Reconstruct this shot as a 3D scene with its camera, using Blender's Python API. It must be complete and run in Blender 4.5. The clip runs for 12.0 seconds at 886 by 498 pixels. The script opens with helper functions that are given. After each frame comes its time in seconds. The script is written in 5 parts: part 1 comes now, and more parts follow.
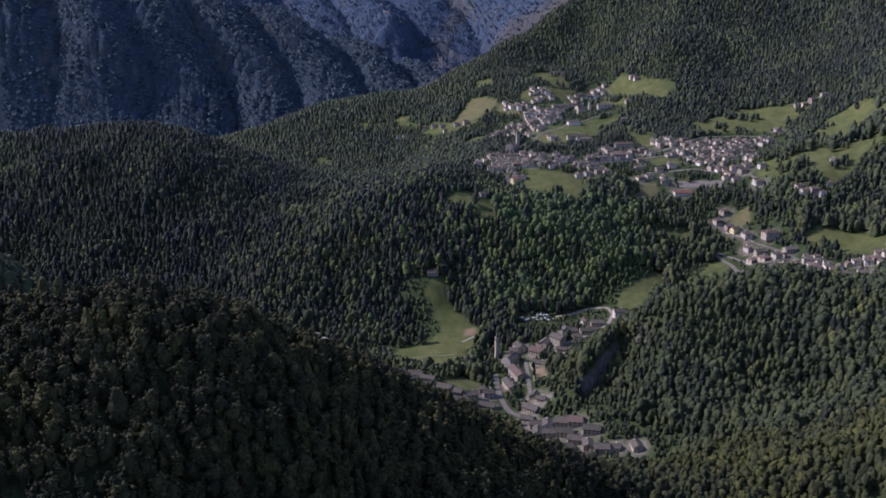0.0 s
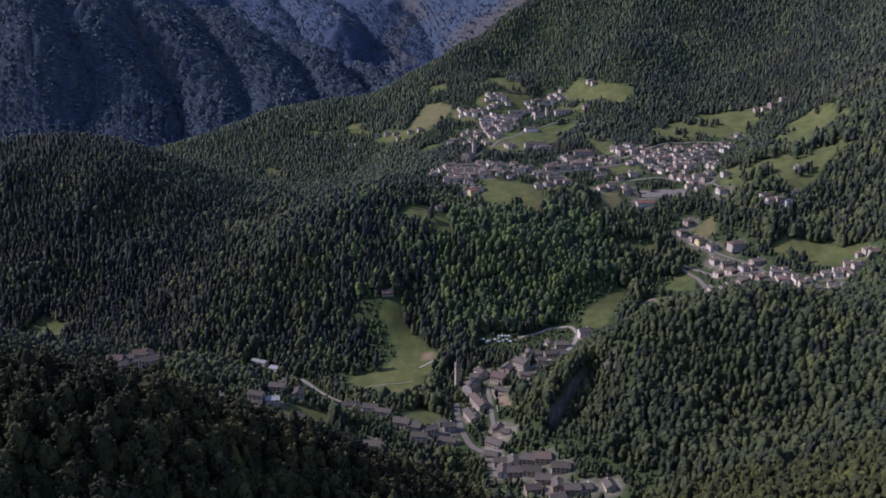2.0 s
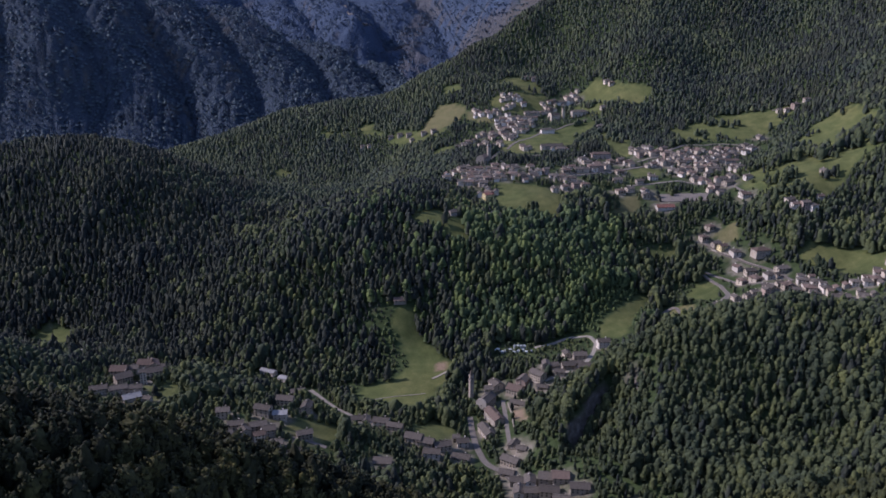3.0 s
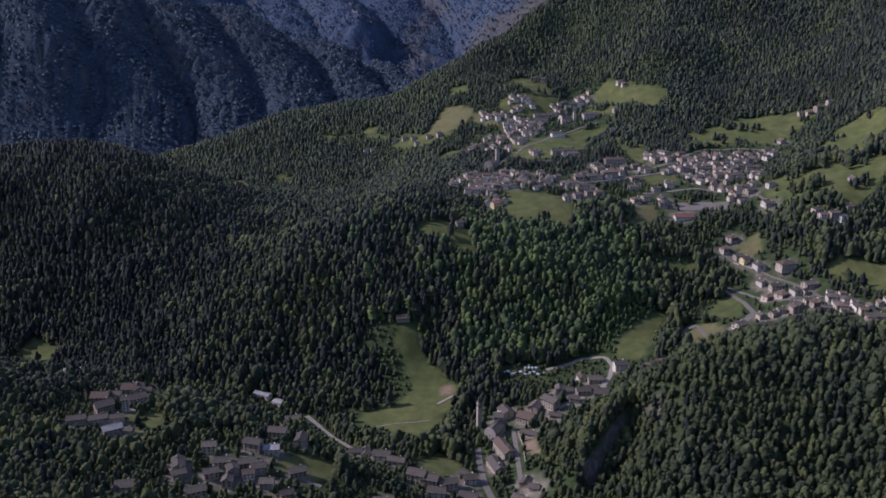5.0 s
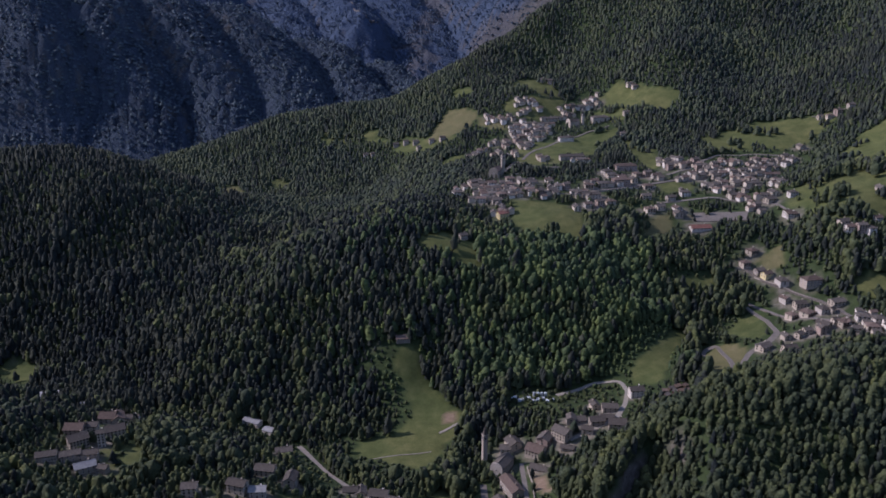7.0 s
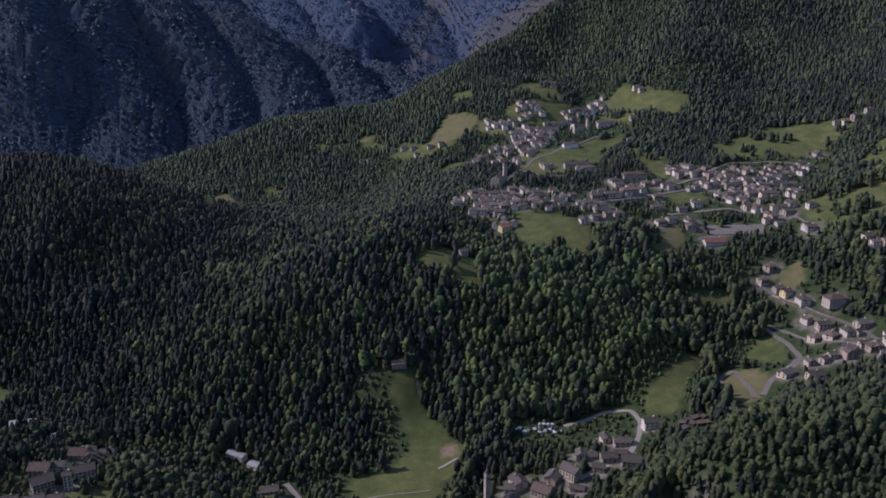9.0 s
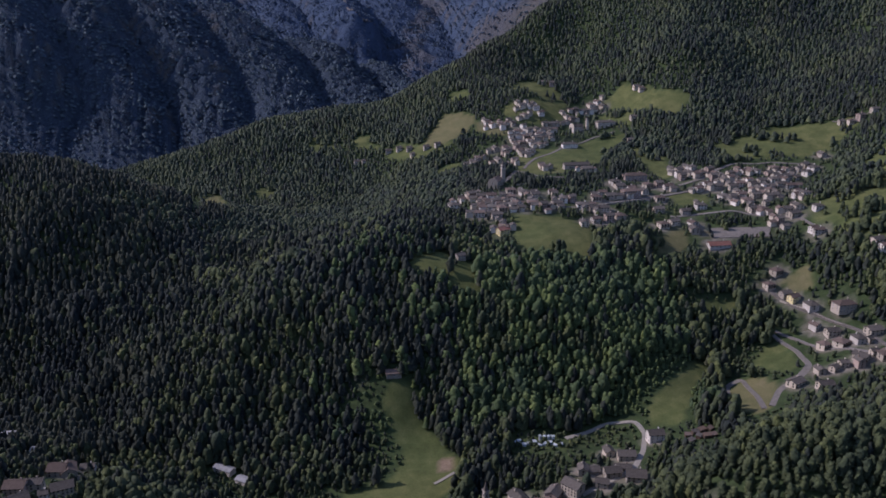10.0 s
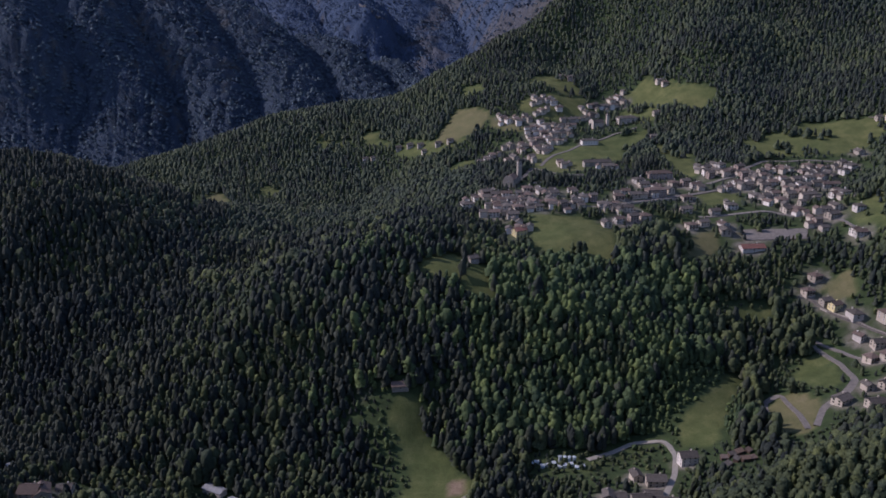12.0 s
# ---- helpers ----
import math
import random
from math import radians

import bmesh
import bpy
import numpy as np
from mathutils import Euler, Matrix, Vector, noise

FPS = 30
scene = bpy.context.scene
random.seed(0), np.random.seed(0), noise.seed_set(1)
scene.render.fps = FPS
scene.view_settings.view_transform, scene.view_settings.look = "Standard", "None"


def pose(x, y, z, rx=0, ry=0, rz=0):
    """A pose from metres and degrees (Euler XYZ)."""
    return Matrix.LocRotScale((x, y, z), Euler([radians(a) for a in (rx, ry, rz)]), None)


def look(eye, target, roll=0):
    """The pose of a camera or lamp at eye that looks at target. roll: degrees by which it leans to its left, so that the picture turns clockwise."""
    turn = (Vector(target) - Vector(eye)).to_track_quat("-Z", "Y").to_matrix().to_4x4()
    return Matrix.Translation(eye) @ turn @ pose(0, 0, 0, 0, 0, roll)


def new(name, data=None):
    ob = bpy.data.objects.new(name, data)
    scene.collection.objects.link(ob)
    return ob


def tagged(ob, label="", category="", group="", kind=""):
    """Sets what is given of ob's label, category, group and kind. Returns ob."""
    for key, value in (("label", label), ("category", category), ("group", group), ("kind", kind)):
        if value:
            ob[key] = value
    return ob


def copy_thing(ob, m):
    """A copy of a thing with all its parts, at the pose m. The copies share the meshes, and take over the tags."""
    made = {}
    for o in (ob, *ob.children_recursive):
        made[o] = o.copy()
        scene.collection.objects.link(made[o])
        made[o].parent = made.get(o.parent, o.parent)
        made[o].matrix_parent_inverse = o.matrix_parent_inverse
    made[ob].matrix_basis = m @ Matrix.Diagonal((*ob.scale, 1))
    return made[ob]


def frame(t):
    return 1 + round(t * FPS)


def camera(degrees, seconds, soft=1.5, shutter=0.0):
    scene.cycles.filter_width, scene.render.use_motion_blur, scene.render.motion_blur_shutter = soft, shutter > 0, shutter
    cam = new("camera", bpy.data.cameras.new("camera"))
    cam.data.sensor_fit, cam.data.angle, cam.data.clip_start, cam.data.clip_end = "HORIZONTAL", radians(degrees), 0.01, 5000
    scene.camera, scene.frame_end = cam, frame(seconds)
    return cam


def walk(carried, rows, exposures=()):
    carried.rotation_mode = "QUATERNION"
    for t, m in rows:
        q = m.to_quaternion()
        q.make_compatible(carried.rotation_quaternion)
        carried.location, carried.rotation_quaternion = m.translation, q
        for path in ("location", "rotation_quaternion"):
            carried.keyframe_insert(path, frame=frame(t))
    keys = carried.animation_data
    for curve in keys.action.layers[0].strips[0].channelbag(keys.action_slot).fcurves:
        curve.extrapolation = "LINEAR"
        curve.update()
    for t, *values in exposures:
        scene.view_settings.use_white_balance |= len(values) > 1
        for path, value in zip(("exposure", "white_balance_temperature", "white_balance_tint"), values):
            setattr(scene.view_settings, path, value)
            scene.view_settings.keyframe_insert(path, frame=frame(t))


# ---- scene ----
# Metres. The valley lies along +y, the lower village stands near z = 5, the drone flies at about z = 430.
cam = camera(55.95, 12.0, soft=1.72)
FLIGHT = [  # seconds, place, tilt, lean, heading
    (0.0, 0.0, 0.0, 428.3, 72.86, 0.22, 0.89),
    (0.1, 0.0, 3.3, 428.5, 72.88, 0.20, 0.94),
    (0.2, 0.0, 6.7, 428.7, 72.89, 0.18, 1.03),
    (0.3, -0.0, 10.0, 428.8, 72.91, 0.16, 1.17),
    (0.4, -0.0, 13.4, 429.0, 72.93, 0.14, 1.22),
    (0.5, -0.0, 16.7, 429.2, 72.94, 0.11, 1.27),
    (0.6, -0.0, 20.1, 429.3, 72.95, 0.11, 1.42),
    (0.7, -0.0, 23.5, 429.4, 72.96, 0.11, 0.98),
    (0.8, -0.0, 26.9, 429.5, 72.98, 0.11, 0.15),
    (0.9, -0.0, 30.2, 429.6, 72.99, 0.10, -0.68),
    (1.0, -0.0, 33.6, 429.7, 73.00, 0.10, -0.82),
    (1.1, -0.0, 37.1, 429.8, 72.98, 0.06, 0.95),
    (1.2, -0.1, 40.6, 429.8, 72.96, 0.01, 3.23),
    (1.3, -0.1, 44.1, 429.9, 72.95, -0.03, 4.73),
    (1.4, -0.1, 47.7, 430.0, 72.93, -0.08, 4.42),
    (1.5, -0.1, 51.2, 430.1, 72.91, -0.12, 2.51),
    (1.6, -0.0, 54.3, 430.2, 72.92, -0.05, 0.38),
    (1.7, 0.1, 57.4, 430.4, 72.93, 0.02, -0.90),
    (1.8, 0.2, 60.5, 430.6, 72.94, 0.09, -1.67),
    (1.9, 0.3, 63.6, 430.7, 72.95, 0.16, -2.10),
    (2.0, 0.4, 66.8, 430.9, 72.96, 0.23, -2.28),
    (2.1, 0.6, 70.1, 430.8, 72.96, 0.21, -2.23),
    (2.2, 0.7, 73.4, 430.8, 72.95, 0.19, -2.22),
    (2.3, 0.9, 76.8, 430.7, 72.95, 0.17, -2.00),
    (2.4, 1.0, 80.1, 430.7, 72.95, 0.15, -1.91),
    (2.5, 1.2, 83.4, 430.6, 72.94, 0.13, -1.73),
    (3.0, 1.8, 100.5, 430.3, 72.90, 0.05, -1.27),
    (5.0, 3.3, 168.0, 430.3, 72.75, 0.01, -0.84),
    (5.5, 3.8, 184.8, 430.1, 72.73, -0.03, -0.74),
    (6.0, 4.3, 201.4, 430.3, 72.68, -0.02, -0.67),
    (6.5, 4.7, 217.9, 430.3, 72.66, -0.01, -0.70),
    (7.0, 5.1, 234.8, 429.8, 72.65, -0.04, -0.59),
    (9.0, 6.1, 301.3, 430.4, 72.60, -0.04, -0.65),
    (9.5, 6.6, 318.0, 429.4, 72.58, -0.05, -0.74),
    (10.0, 7.2, 333.9, 425.2, 72.60, -0.04, -0.87),
    (10.5, 7.6, 350.7, 420.2, 72.61, -0.03, -0.67),
    (11.0, 8.2, 367.0, 414.8, 72.61, -0.08, -0.30),
    (11.5, 9.5, 383.6, 409.8, 72.62, -0.09, 0.02),
    (12.0, 10.3, 400.0, 405.2, 72.68, -0.08, 0.11),
]
walk(cam, [(t, pose(x, y, z, tilt, 0, head) @ pose(0, 0, 0, 0, 0, lean)) for t, x, y, z, tilt, lean, head in FLIGHT],
     exposures=[(0.0, 0.74, 5930, 35), (5.0, 0.52, 5930, 35), (12.0, 0.36, 5930, 35)])

# ---- world and sun ----
SUN_UP, SUN_TO = radians(37), Vector((-1.0, 0.16, 0)).normalized()
world = bpy.data.worlds.new("world")
scene.world = world
world.use_nodes = True
wt = world.node_tree
sky = wt.nodes.new("ShaderNodeTexSky")
sky.sky_type, sky.sun_disc = "NISHITA", False
sky.sun_elevation, sky.sun_rotation = SUN_UP, math.atan2(SUN_TO.x, SUN_TO.y)
sky.altitude = 900
wt.links.new(sky.outputs[0], wt.nodes["Background"].inputs[0])
wt.nodes["Background"].inputs[1].default_value = 0.145
sun = new("sun", bpy.data.lights.new("sun", "SUN"))
sun.data.energy, sun.data.angle, sun.data.color = 3.1, radians(0.55), (1.0, 0.95, 0.86)
sun.matrix_world = look((0, 0, 900), Vector((0, 0, 900)) - Vector((SUN_TO.x * math.cos(SUN_UP), SUN_TO.y * math.cos(SUN_UP), math.sin(SUN_UP))))


# ---- materials ----
def material(name, rough=0.9, spec=0.2):
    m = bpy.data.materials.new(name)
    m.use_nodes = True
    b = m.node_tree.nodes["Principled BSDF"]
    b.inputs["Roughness"].default_value = rough
    b.inputs["Specular IOR Level"].default_value = spec
    return m, m.node_tree, b


def noise_node(nt, scale, detail=4, rough=0.55):
    """World-space noise; scale is in cycles per metre."""
    geo = nt.nodes.new("ShaderNodeNewGeometry")
    n = nt.nodes.new("ShaderNodeTexNoise")
    n.inputs["Scale"].default_value, n.inputs["Detail"].default_value, n.inputs["Roughness"].default_value = scale, detail, rough
    nt.links.new(geo.outputs["Position"], n.inputs["Vector"])
    return n.outputs["Fac"]


def ramp_node(nt, fac, stops):
    r = nt.nodes.new("ShaderNodeValToRGB")
    e = r.color_ramp.elements
    while len(e) < len(stops):
        e.new(0.5)
    for k, (p, c) in zip(e, stops):
        k.position, k.color = p, (*c, 1)
    nt.links.new(fac, r.inputs[0])
    return r.outputs[0]


def mix_node(nt, fac, a, b, kind="MIX"):
    m = nt.nodes.new("ShaderNodeMix")
    m.data_type, m.blend_type = "RGBA", kind
    for socket, v in ((m.inputs[0], fac), (m.inputs[6], a), (m.inputs[7], b)):
        if isinstance(v, bpy.types.NodeSocket):
            nt.links.new(v, socket)
        else:
            socket.default_value = v if isinstance(v, float) else (*v, 1)
    return m.outputs[2]


def bump_node(nt, b, fac, strength, distance):
    n = nt.nodes.new("ShaderNodeBump")
    n.inputs["Strength"].default_value, n.inputs["Distance"].default_value = strength, distance
    nt.links.new(fac, n.inputs["Height"])
    nt.links.new(n.outputs[0], b.inputs["Normal"])


def leaf_material(name, dark, light, island=True, relief=1.0, calm=1.0):
    """Foliage: each tree its own tone, drifts of lighter and darker wood, sprays of leaves with gaps between them."""
    m, nt, b = material(name, 0.8, 0.15)
    if island:
        fac = nt.nodes.new("ShaderNodeNewGeometry").outputs["Random Per Island"]
    else:
        fac = nt.nodes.new("ShaderNodeObjectInfo").outputs["Random"]
    base = ramp_node(nt, fac, [(0.0, dark), (0.8, light), (1.0, tuple(c * k for c, k in zip(light, (1.16, 1.12, 1.0))))])
    def around(*tones):
        return [tuple(1 + calm * (c - 1) for c in tone) for tone in tones]

    low, high = around((0.66, 0.72, 0.84), (1.30, 1.22, 0.95))
    wide = ramp_node(nt, noise_node(nt, 0.011, 3), [(0.3, low), (0.7, high)])
    low, high = around((0.68, 0.74, 0.80), (1.32, 1.25, 1.04))
    patch = ramp_node(nt, noise_node(nt, 0.045, 3, 0.6), [(0.35, low), (0.65, high)])
    base = mix_node(nt, 1.0, base, patch, "MULTIPLY")
    low, high = around((0.52, 0.55, 0.6), (1.42, 1.40, 1.26))
    tone = ramp_node(nt, noise_node(nt, 0.75, 4, 0.7), [(0.32, low), (0.68, high)])
    nt.links.new(mix_node(nt, 1.0, mix_node(nt, 1.0, base, wide, "MULTIPLY"), tone, "MULTIPLY"), b.inputs["Base Color"])
    bump_node(nt, b, noise_node(nt, 0.42, 5, 0.7), 1.0, relief)
    return m


CONIFER = leaf_material("conifer_needles", (0.023, 0.030, 0.029), (0.036, 0.045, 0.040), relief=1.7, calm=0.85)
BROADLEAF = leaf_material("broadleaf_foliage", (0.041, 0.056, 0.035), (0.067, 0.085, 0.044), relief=2.0, calm=0.85)
HILLLEAF = leaf_material("slope_foliage", (0.033, 0.042, 0.022), (0.057, 0.066, 0.030), relief=1.9)
# Leaf colour darkened to put the near hill's shade into it.
SHADELEAF = leaf_material("shaded_hill_foliage", (0.013, 0.0155, 0.009), (0.035, 0.039, 0.018), relief=0.8)
FARWOOD = leaf_material("distant_foliage", (0.037, 0.050, 0.037), (0.056, 0.072, 0.044), relief=1.2, calm=0.7)
# Blue haze of distance is mixed into the next two leaf colours.
HAZE_BLUEWOOD = leaf_material("haze_tinted_foliage", (0.052, 0.077, 0.102), (0.066, 0.095, 0.122), relief=0.7, calm=0.5)
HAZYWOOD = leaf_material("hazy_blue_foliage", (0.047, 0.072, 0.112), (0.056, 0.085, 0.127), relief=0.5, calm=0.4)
# Lighter green than BROADLEAF, for the woods between the villages.
LIGHTLEAF = leaf_material("light_green_foliage", (0.051, 0.079, 0.042), (0.076, 0.109, 0.051), relief=2.0)


# ---- the lie of the land ----
def line(step, *stops):
    """A crest, slope or valley line through places (x, y, z), walked in steps."""
    out = []
    for a, b in zip(stops, stops[1:]):
        n = max(1, round(math.dist(a[:2], b[:2]) / step))
        out += [tuple(p + (q - p) * k / n for p, q in zip(a, b)) for k in range(n)]
    return out + [stops[-1]]


LANDFORMS = {
    "stream": line(90, (-1100, 1420, -70), (-700, 1240, -42), (-500, 1180, -30), (-330, 1100, -12), (-180, 985, -12), (-50, 940, -8),
                   (20, 960, -4), (100, 1010, 10), (190, 1045, 18), (300, 1100, 28), (350, 1160, 44), (420, 1260, 90)),
    "village_spur": line(60, (58, 950, 1), (64, 830, 6), (68, 790, 8), (100, 720, 16), (142, 683, 27)),
    "village_back": line(60, (60, 950, 2), (100, 960, 14), (150, 975, 22), (216, 1001, 26)),
    "valley_left": line(80, (-40, 850, 18), (-135, 827, 45), (-220, 860, 42), (-295, 915, 42), (-420, 1000, 20), (-560, 1100, 0)),
    "valley_near": line(80, (40, 700, 12), (-60, 720, 24), (-200, 740, 50), (-380, 800, 60)),
    # Left ends of near_crest and near_flank, out of view, are raised for shade.
    "near_crest": line(60, (-460, 330, 440), (-350, 330, 380), (-300, 330, 330), (-255, 342, 275), (-215, 352, 286), (-153, 360, 293), (-115, 372, 281), (-83, 402, 250), (-50, 430, 219), (-5, 432, 197), (60, 440, 158), (112, 455, 129), (140, 560, 75)),
    "near_flank": line(60, (-430, 240, 430), (-320, 235, 366), (-262, 234, 312), (-225, 232, 286), (-190, 225, 262), (-124, 262, 252), (-88, 296, 243), (-45, 330, 218), (25, 375, 178), (100, 440, 118)),
    "near_foot": line(120, (-300, 40, 190), (-100, 120, 180), (60, 220, 130), (160, 330, 90)),
    "near_behind": line(80, (-400, 460, 240), (-240, 460, 205), (-120, 480, 172), (-20, 520, 130), (60, 600, 60)),
    # Ridge out of view, added to shade the lower left of the valley.
    "west_shade_ridge": line(60, (-600, 560, 330), (-640, 700, 330), (-690, 820, 300), (-760, 940, 240)),
    "near_hidden": line(100, (-400, 620, 130), (-200, 610, 110), (-60, 620, 75), (30, 650, 30)),
    "right_front": line(70, (140, 545, 72), (180, 530, 84), (266, 500, 117), (380, 460, 175), (600, 420, 290)),
    "right_front_foot": line(120, (180, 340, 40), (320, 250, 120), (600, 150, 260)),
    "right_trough": line(80, (160, 640, 26), (214, 720, 44), (316, 738, 50), (430, 700, 90), (620, 680, 190)),
    "rock_crest": line(40, (120, 790, 30), (148, 812, 50), (184, 842, 70), (215, 850, 95), (250, 850, 116), (300, 855, 126), (365, 860, 134), (420, 870, 120), (470, 880, 102), (620, 880, 160), (900, 900, 360)),
    "rock_behind": line(70, (150, 900, 22), (200, 940, 30), (290, 980, 44), (380, 1030, 58), (470, 1000, 70), (560, 1000, 96), (700, 1060, 160)),
    "right_village": line(80, (310, 1071, 42), (400, 1165, 56), (440, 1130, 66), (470, 1185, 78), (560, 1160, 96), (620, 1230, 130)),
    "right_farm": line(80, (470, 1290, 122), (535, 1230, 146), (560, 1284, 172), (650, 1400, 194), (720, 1500, 214), (700, 1640, 214)),
    "right_heights": line(150, (700, 1250, 210), (820, 1350, 290), (950, 1500, 380), (1000, 1700, 420)),
    "mid_foot": line(70, (-265, 1062, 0), (-108, 1072, 2), (-10, 1040, 3), (60, 1075, 24), (170, 1098, 40), (240, 1150, 52)),
    "big_meadow": line(40, (-20, 1005, -4), (-9, 1073, 11), (-27, 1092, 52)),
    "mid_slope": line(60, (-211, 1122, 52), (-171, 1165, 94), (-88, 1128, 70), (-20, 1140, 82), (60, 1135, 84), (141, 1142, 84), (200, 1150, 72), (253, 1194, 68)),
    "mid_top": line(70, (-134, 1290, 121), (-38, 1240, 148), (27, 1210, 136), (40, 1244, 126), (114, 1220, 116), (185, 1287, 129), (280, 1270, 112)),
    "left_slope": line(80, (-334, 1134, 5), (-395, 1216, 36), (-463, 1294, 76), (-475, 1348, 140)),
    "left_slope_right": line(80, (-310, 1302, 70), (-257, 1400, 84), (-320, 1541, 108)),
    "left_crest": line(80, (-900, 1500, 160), (-661, 1505, 186), (-574, 1505, 196), (-489, 1510, 182), (-410, 1535, 142), (-345, 1545, 114)),
    "west_hollow": line(120, (-760, 1740, 10), (-560, 1745, 25), (-440, 1745, 50)),
    "left_far_slope": line(120, (-600, 1250, 10), (-750, 1320, 40), (-900, 1300, 20)),
    "hollow": line(100, (-180, 1430, 88), (-124, 1600, 76), (-124, 1730, 73), (-210, 1800, 74), (-297, 1848, 82)),
    "upper_village": line(80, (40, 1400, 138), (105, 1432, 152), (210, 1390, 140), (326, 1372, 132), (353, 1319, 119), (420, 1330, 122)),
    "upper_terrace": line(90, (342, 1605, 157), (487, 1520, 160), (563, 1540, 158), (620, 1610, 180)),
    "upper_church_hill": line(90, (140, 1560, 158), (271, 1700, 160), (180, 1760, 170), (327, 1900, 204), (390, 1875, 234)),
    "upper_left": line(90, (-129, 1858, 110), (10, 1890, 178), (56, 1848, 186), (183, 1912, 236)),
    "back_spur": line(120, (-700, 1980, 60), (-560, 2000, 86), (-450, 2030, 118), (-325, 2060, 160), (-200, 2070, 178), (-27, 2070, 228), (36, 2090, 257), (146, 2130, 322), (255, 2170, 380), (450, 2350, 520), (600, 2500, 640)),
    "back_face": line(120, (237, 2095, 262), (303, 2140, 322)),
    "back_mountain": line(120, (480, 1930, 320), (612, 1895, 258), (700, 1900, 285), (805, 1974, 330), (1000, 2000, 450), (1100, 2300, 620)),
    "back_gorge": line(200, (-1300, 2000, -120), (-700, 2200, -110), (-300, 2350, -100), (60, 2450, -60), (260, 2700, -20), (300, 3200, 20), (180, 3700, 60)),
    "far_left_foot": line(200, (-1500, 2500, -20), (-1000, 2650, 0), (-600, 2850, 0), (-250, 3000, 10), (0, 3300, 40)),
    "far_left_face": line(200, (-1700, 2800, 340), (-1155, 2845, 234), (-856, 2983, 110), (-676, 3179, 209), (-418, 3300, 137), (-180, 3420, 90)),
    "far_left_crest": line(250, (-1900, 3200, 700), (-1300, 3400, 560), (-900, 3500, 400), (-700, 3550, 306), (-530, 3550, 243), (-315, 3550, 178), (-118, 3550, 100)),
    "far_notch": line(200, (-1500, 3900, 420), (-900, 3790, 170), (-620, 3770, 130), (-330, 3720, 70), (-110, 3690, 40)),
    "far_road_face": line(250, (-750, 4250, 330), (-300, 3950, 285), (-65, 4150, 215)),
    "far_back_crest": line(300, (-1600, 4600, 900), (-800, 4700, 700), (-200, 4700, 620), (300, 4600, 700), (900, 4300, 800), (1600, 4000, 900)),
    "far_right_face": line(250, (130, 3900, 130), (230, 3750, 300), (420, 3500, 420), (700, 3200, 620)),
    "behind": line(300, (-900, -500, 320), (0, -700, 230), (900, -500, 330)),
    "outer_left": line(300, (-1100, 200, 330), (-1300, 800, 200), (-1500, 1300, 120), (-1800, 1900, 150)),
    "outer_right": line(300, (1100, 200, 420), (1300, 800, 480), (1500, 1500, 620), (1700, 2300, 800), (1900, 3200, 900)),
}
_seen, _spots = set(), []
for _pts in LANDFORMS.values():
    for p in _pts:
        key = (round(p[0] / 14), round(p[1] / 14))
        if key not in _seen:
            _seen.add(key)
            _spots.append(p)
_spots = np.array(_spots, float)


def _kernel(px, py):
    d2 = (px[:, None] - _spots[None, :, 0]) ** 2 + (py[:, None] - _spots[None, :, 1]) ** 2
    return np.sqrt(d2 + 25.0 ** 2)


_a = _kernel(_spots[:, 0], _spots[:, 1]) - 6.0 * np.eye(len(_spots))
_mean = _spots[:, 2].mean()
_weights = np.linalg.solve(_a, _spots[:, 2] - _mean)


def _hash_noise(x, y, cell, seed):
    """Smooth value noise on a grid of that many metres, about -1 to 1."""
    u, v = np.asarray(x) / cell, np.asarray(y) / cell
    i, j = np.floor(u).astype(np.int64), np.floor(v).astype(np.int64)
    fu, fv = u - i, v - j
    fu, fv = fu * fu * (3 - 2 * fu), fv * fv * (3 - 2 * fv)

    def rnd(a, b):
        h = (a * 374761393 + b * 668265263 + seed * 1442695041) & 0x7FFFFFFF
        h = ((h ^ (h >> 13)) * 1274126177) & 0x7FFFFFFF
        return ((h ^ (h >> 16)) & 0xFFFF) / 32767.5 - 1

    top = rnd(i, j) * (1 - fu) + rnd(i + 1, j) * fu
    low = rnd(i, j + 1) * (1 - fu) + rnd(i + 1, j + 1) * fu
    return top * (1 - fv) + low * fv


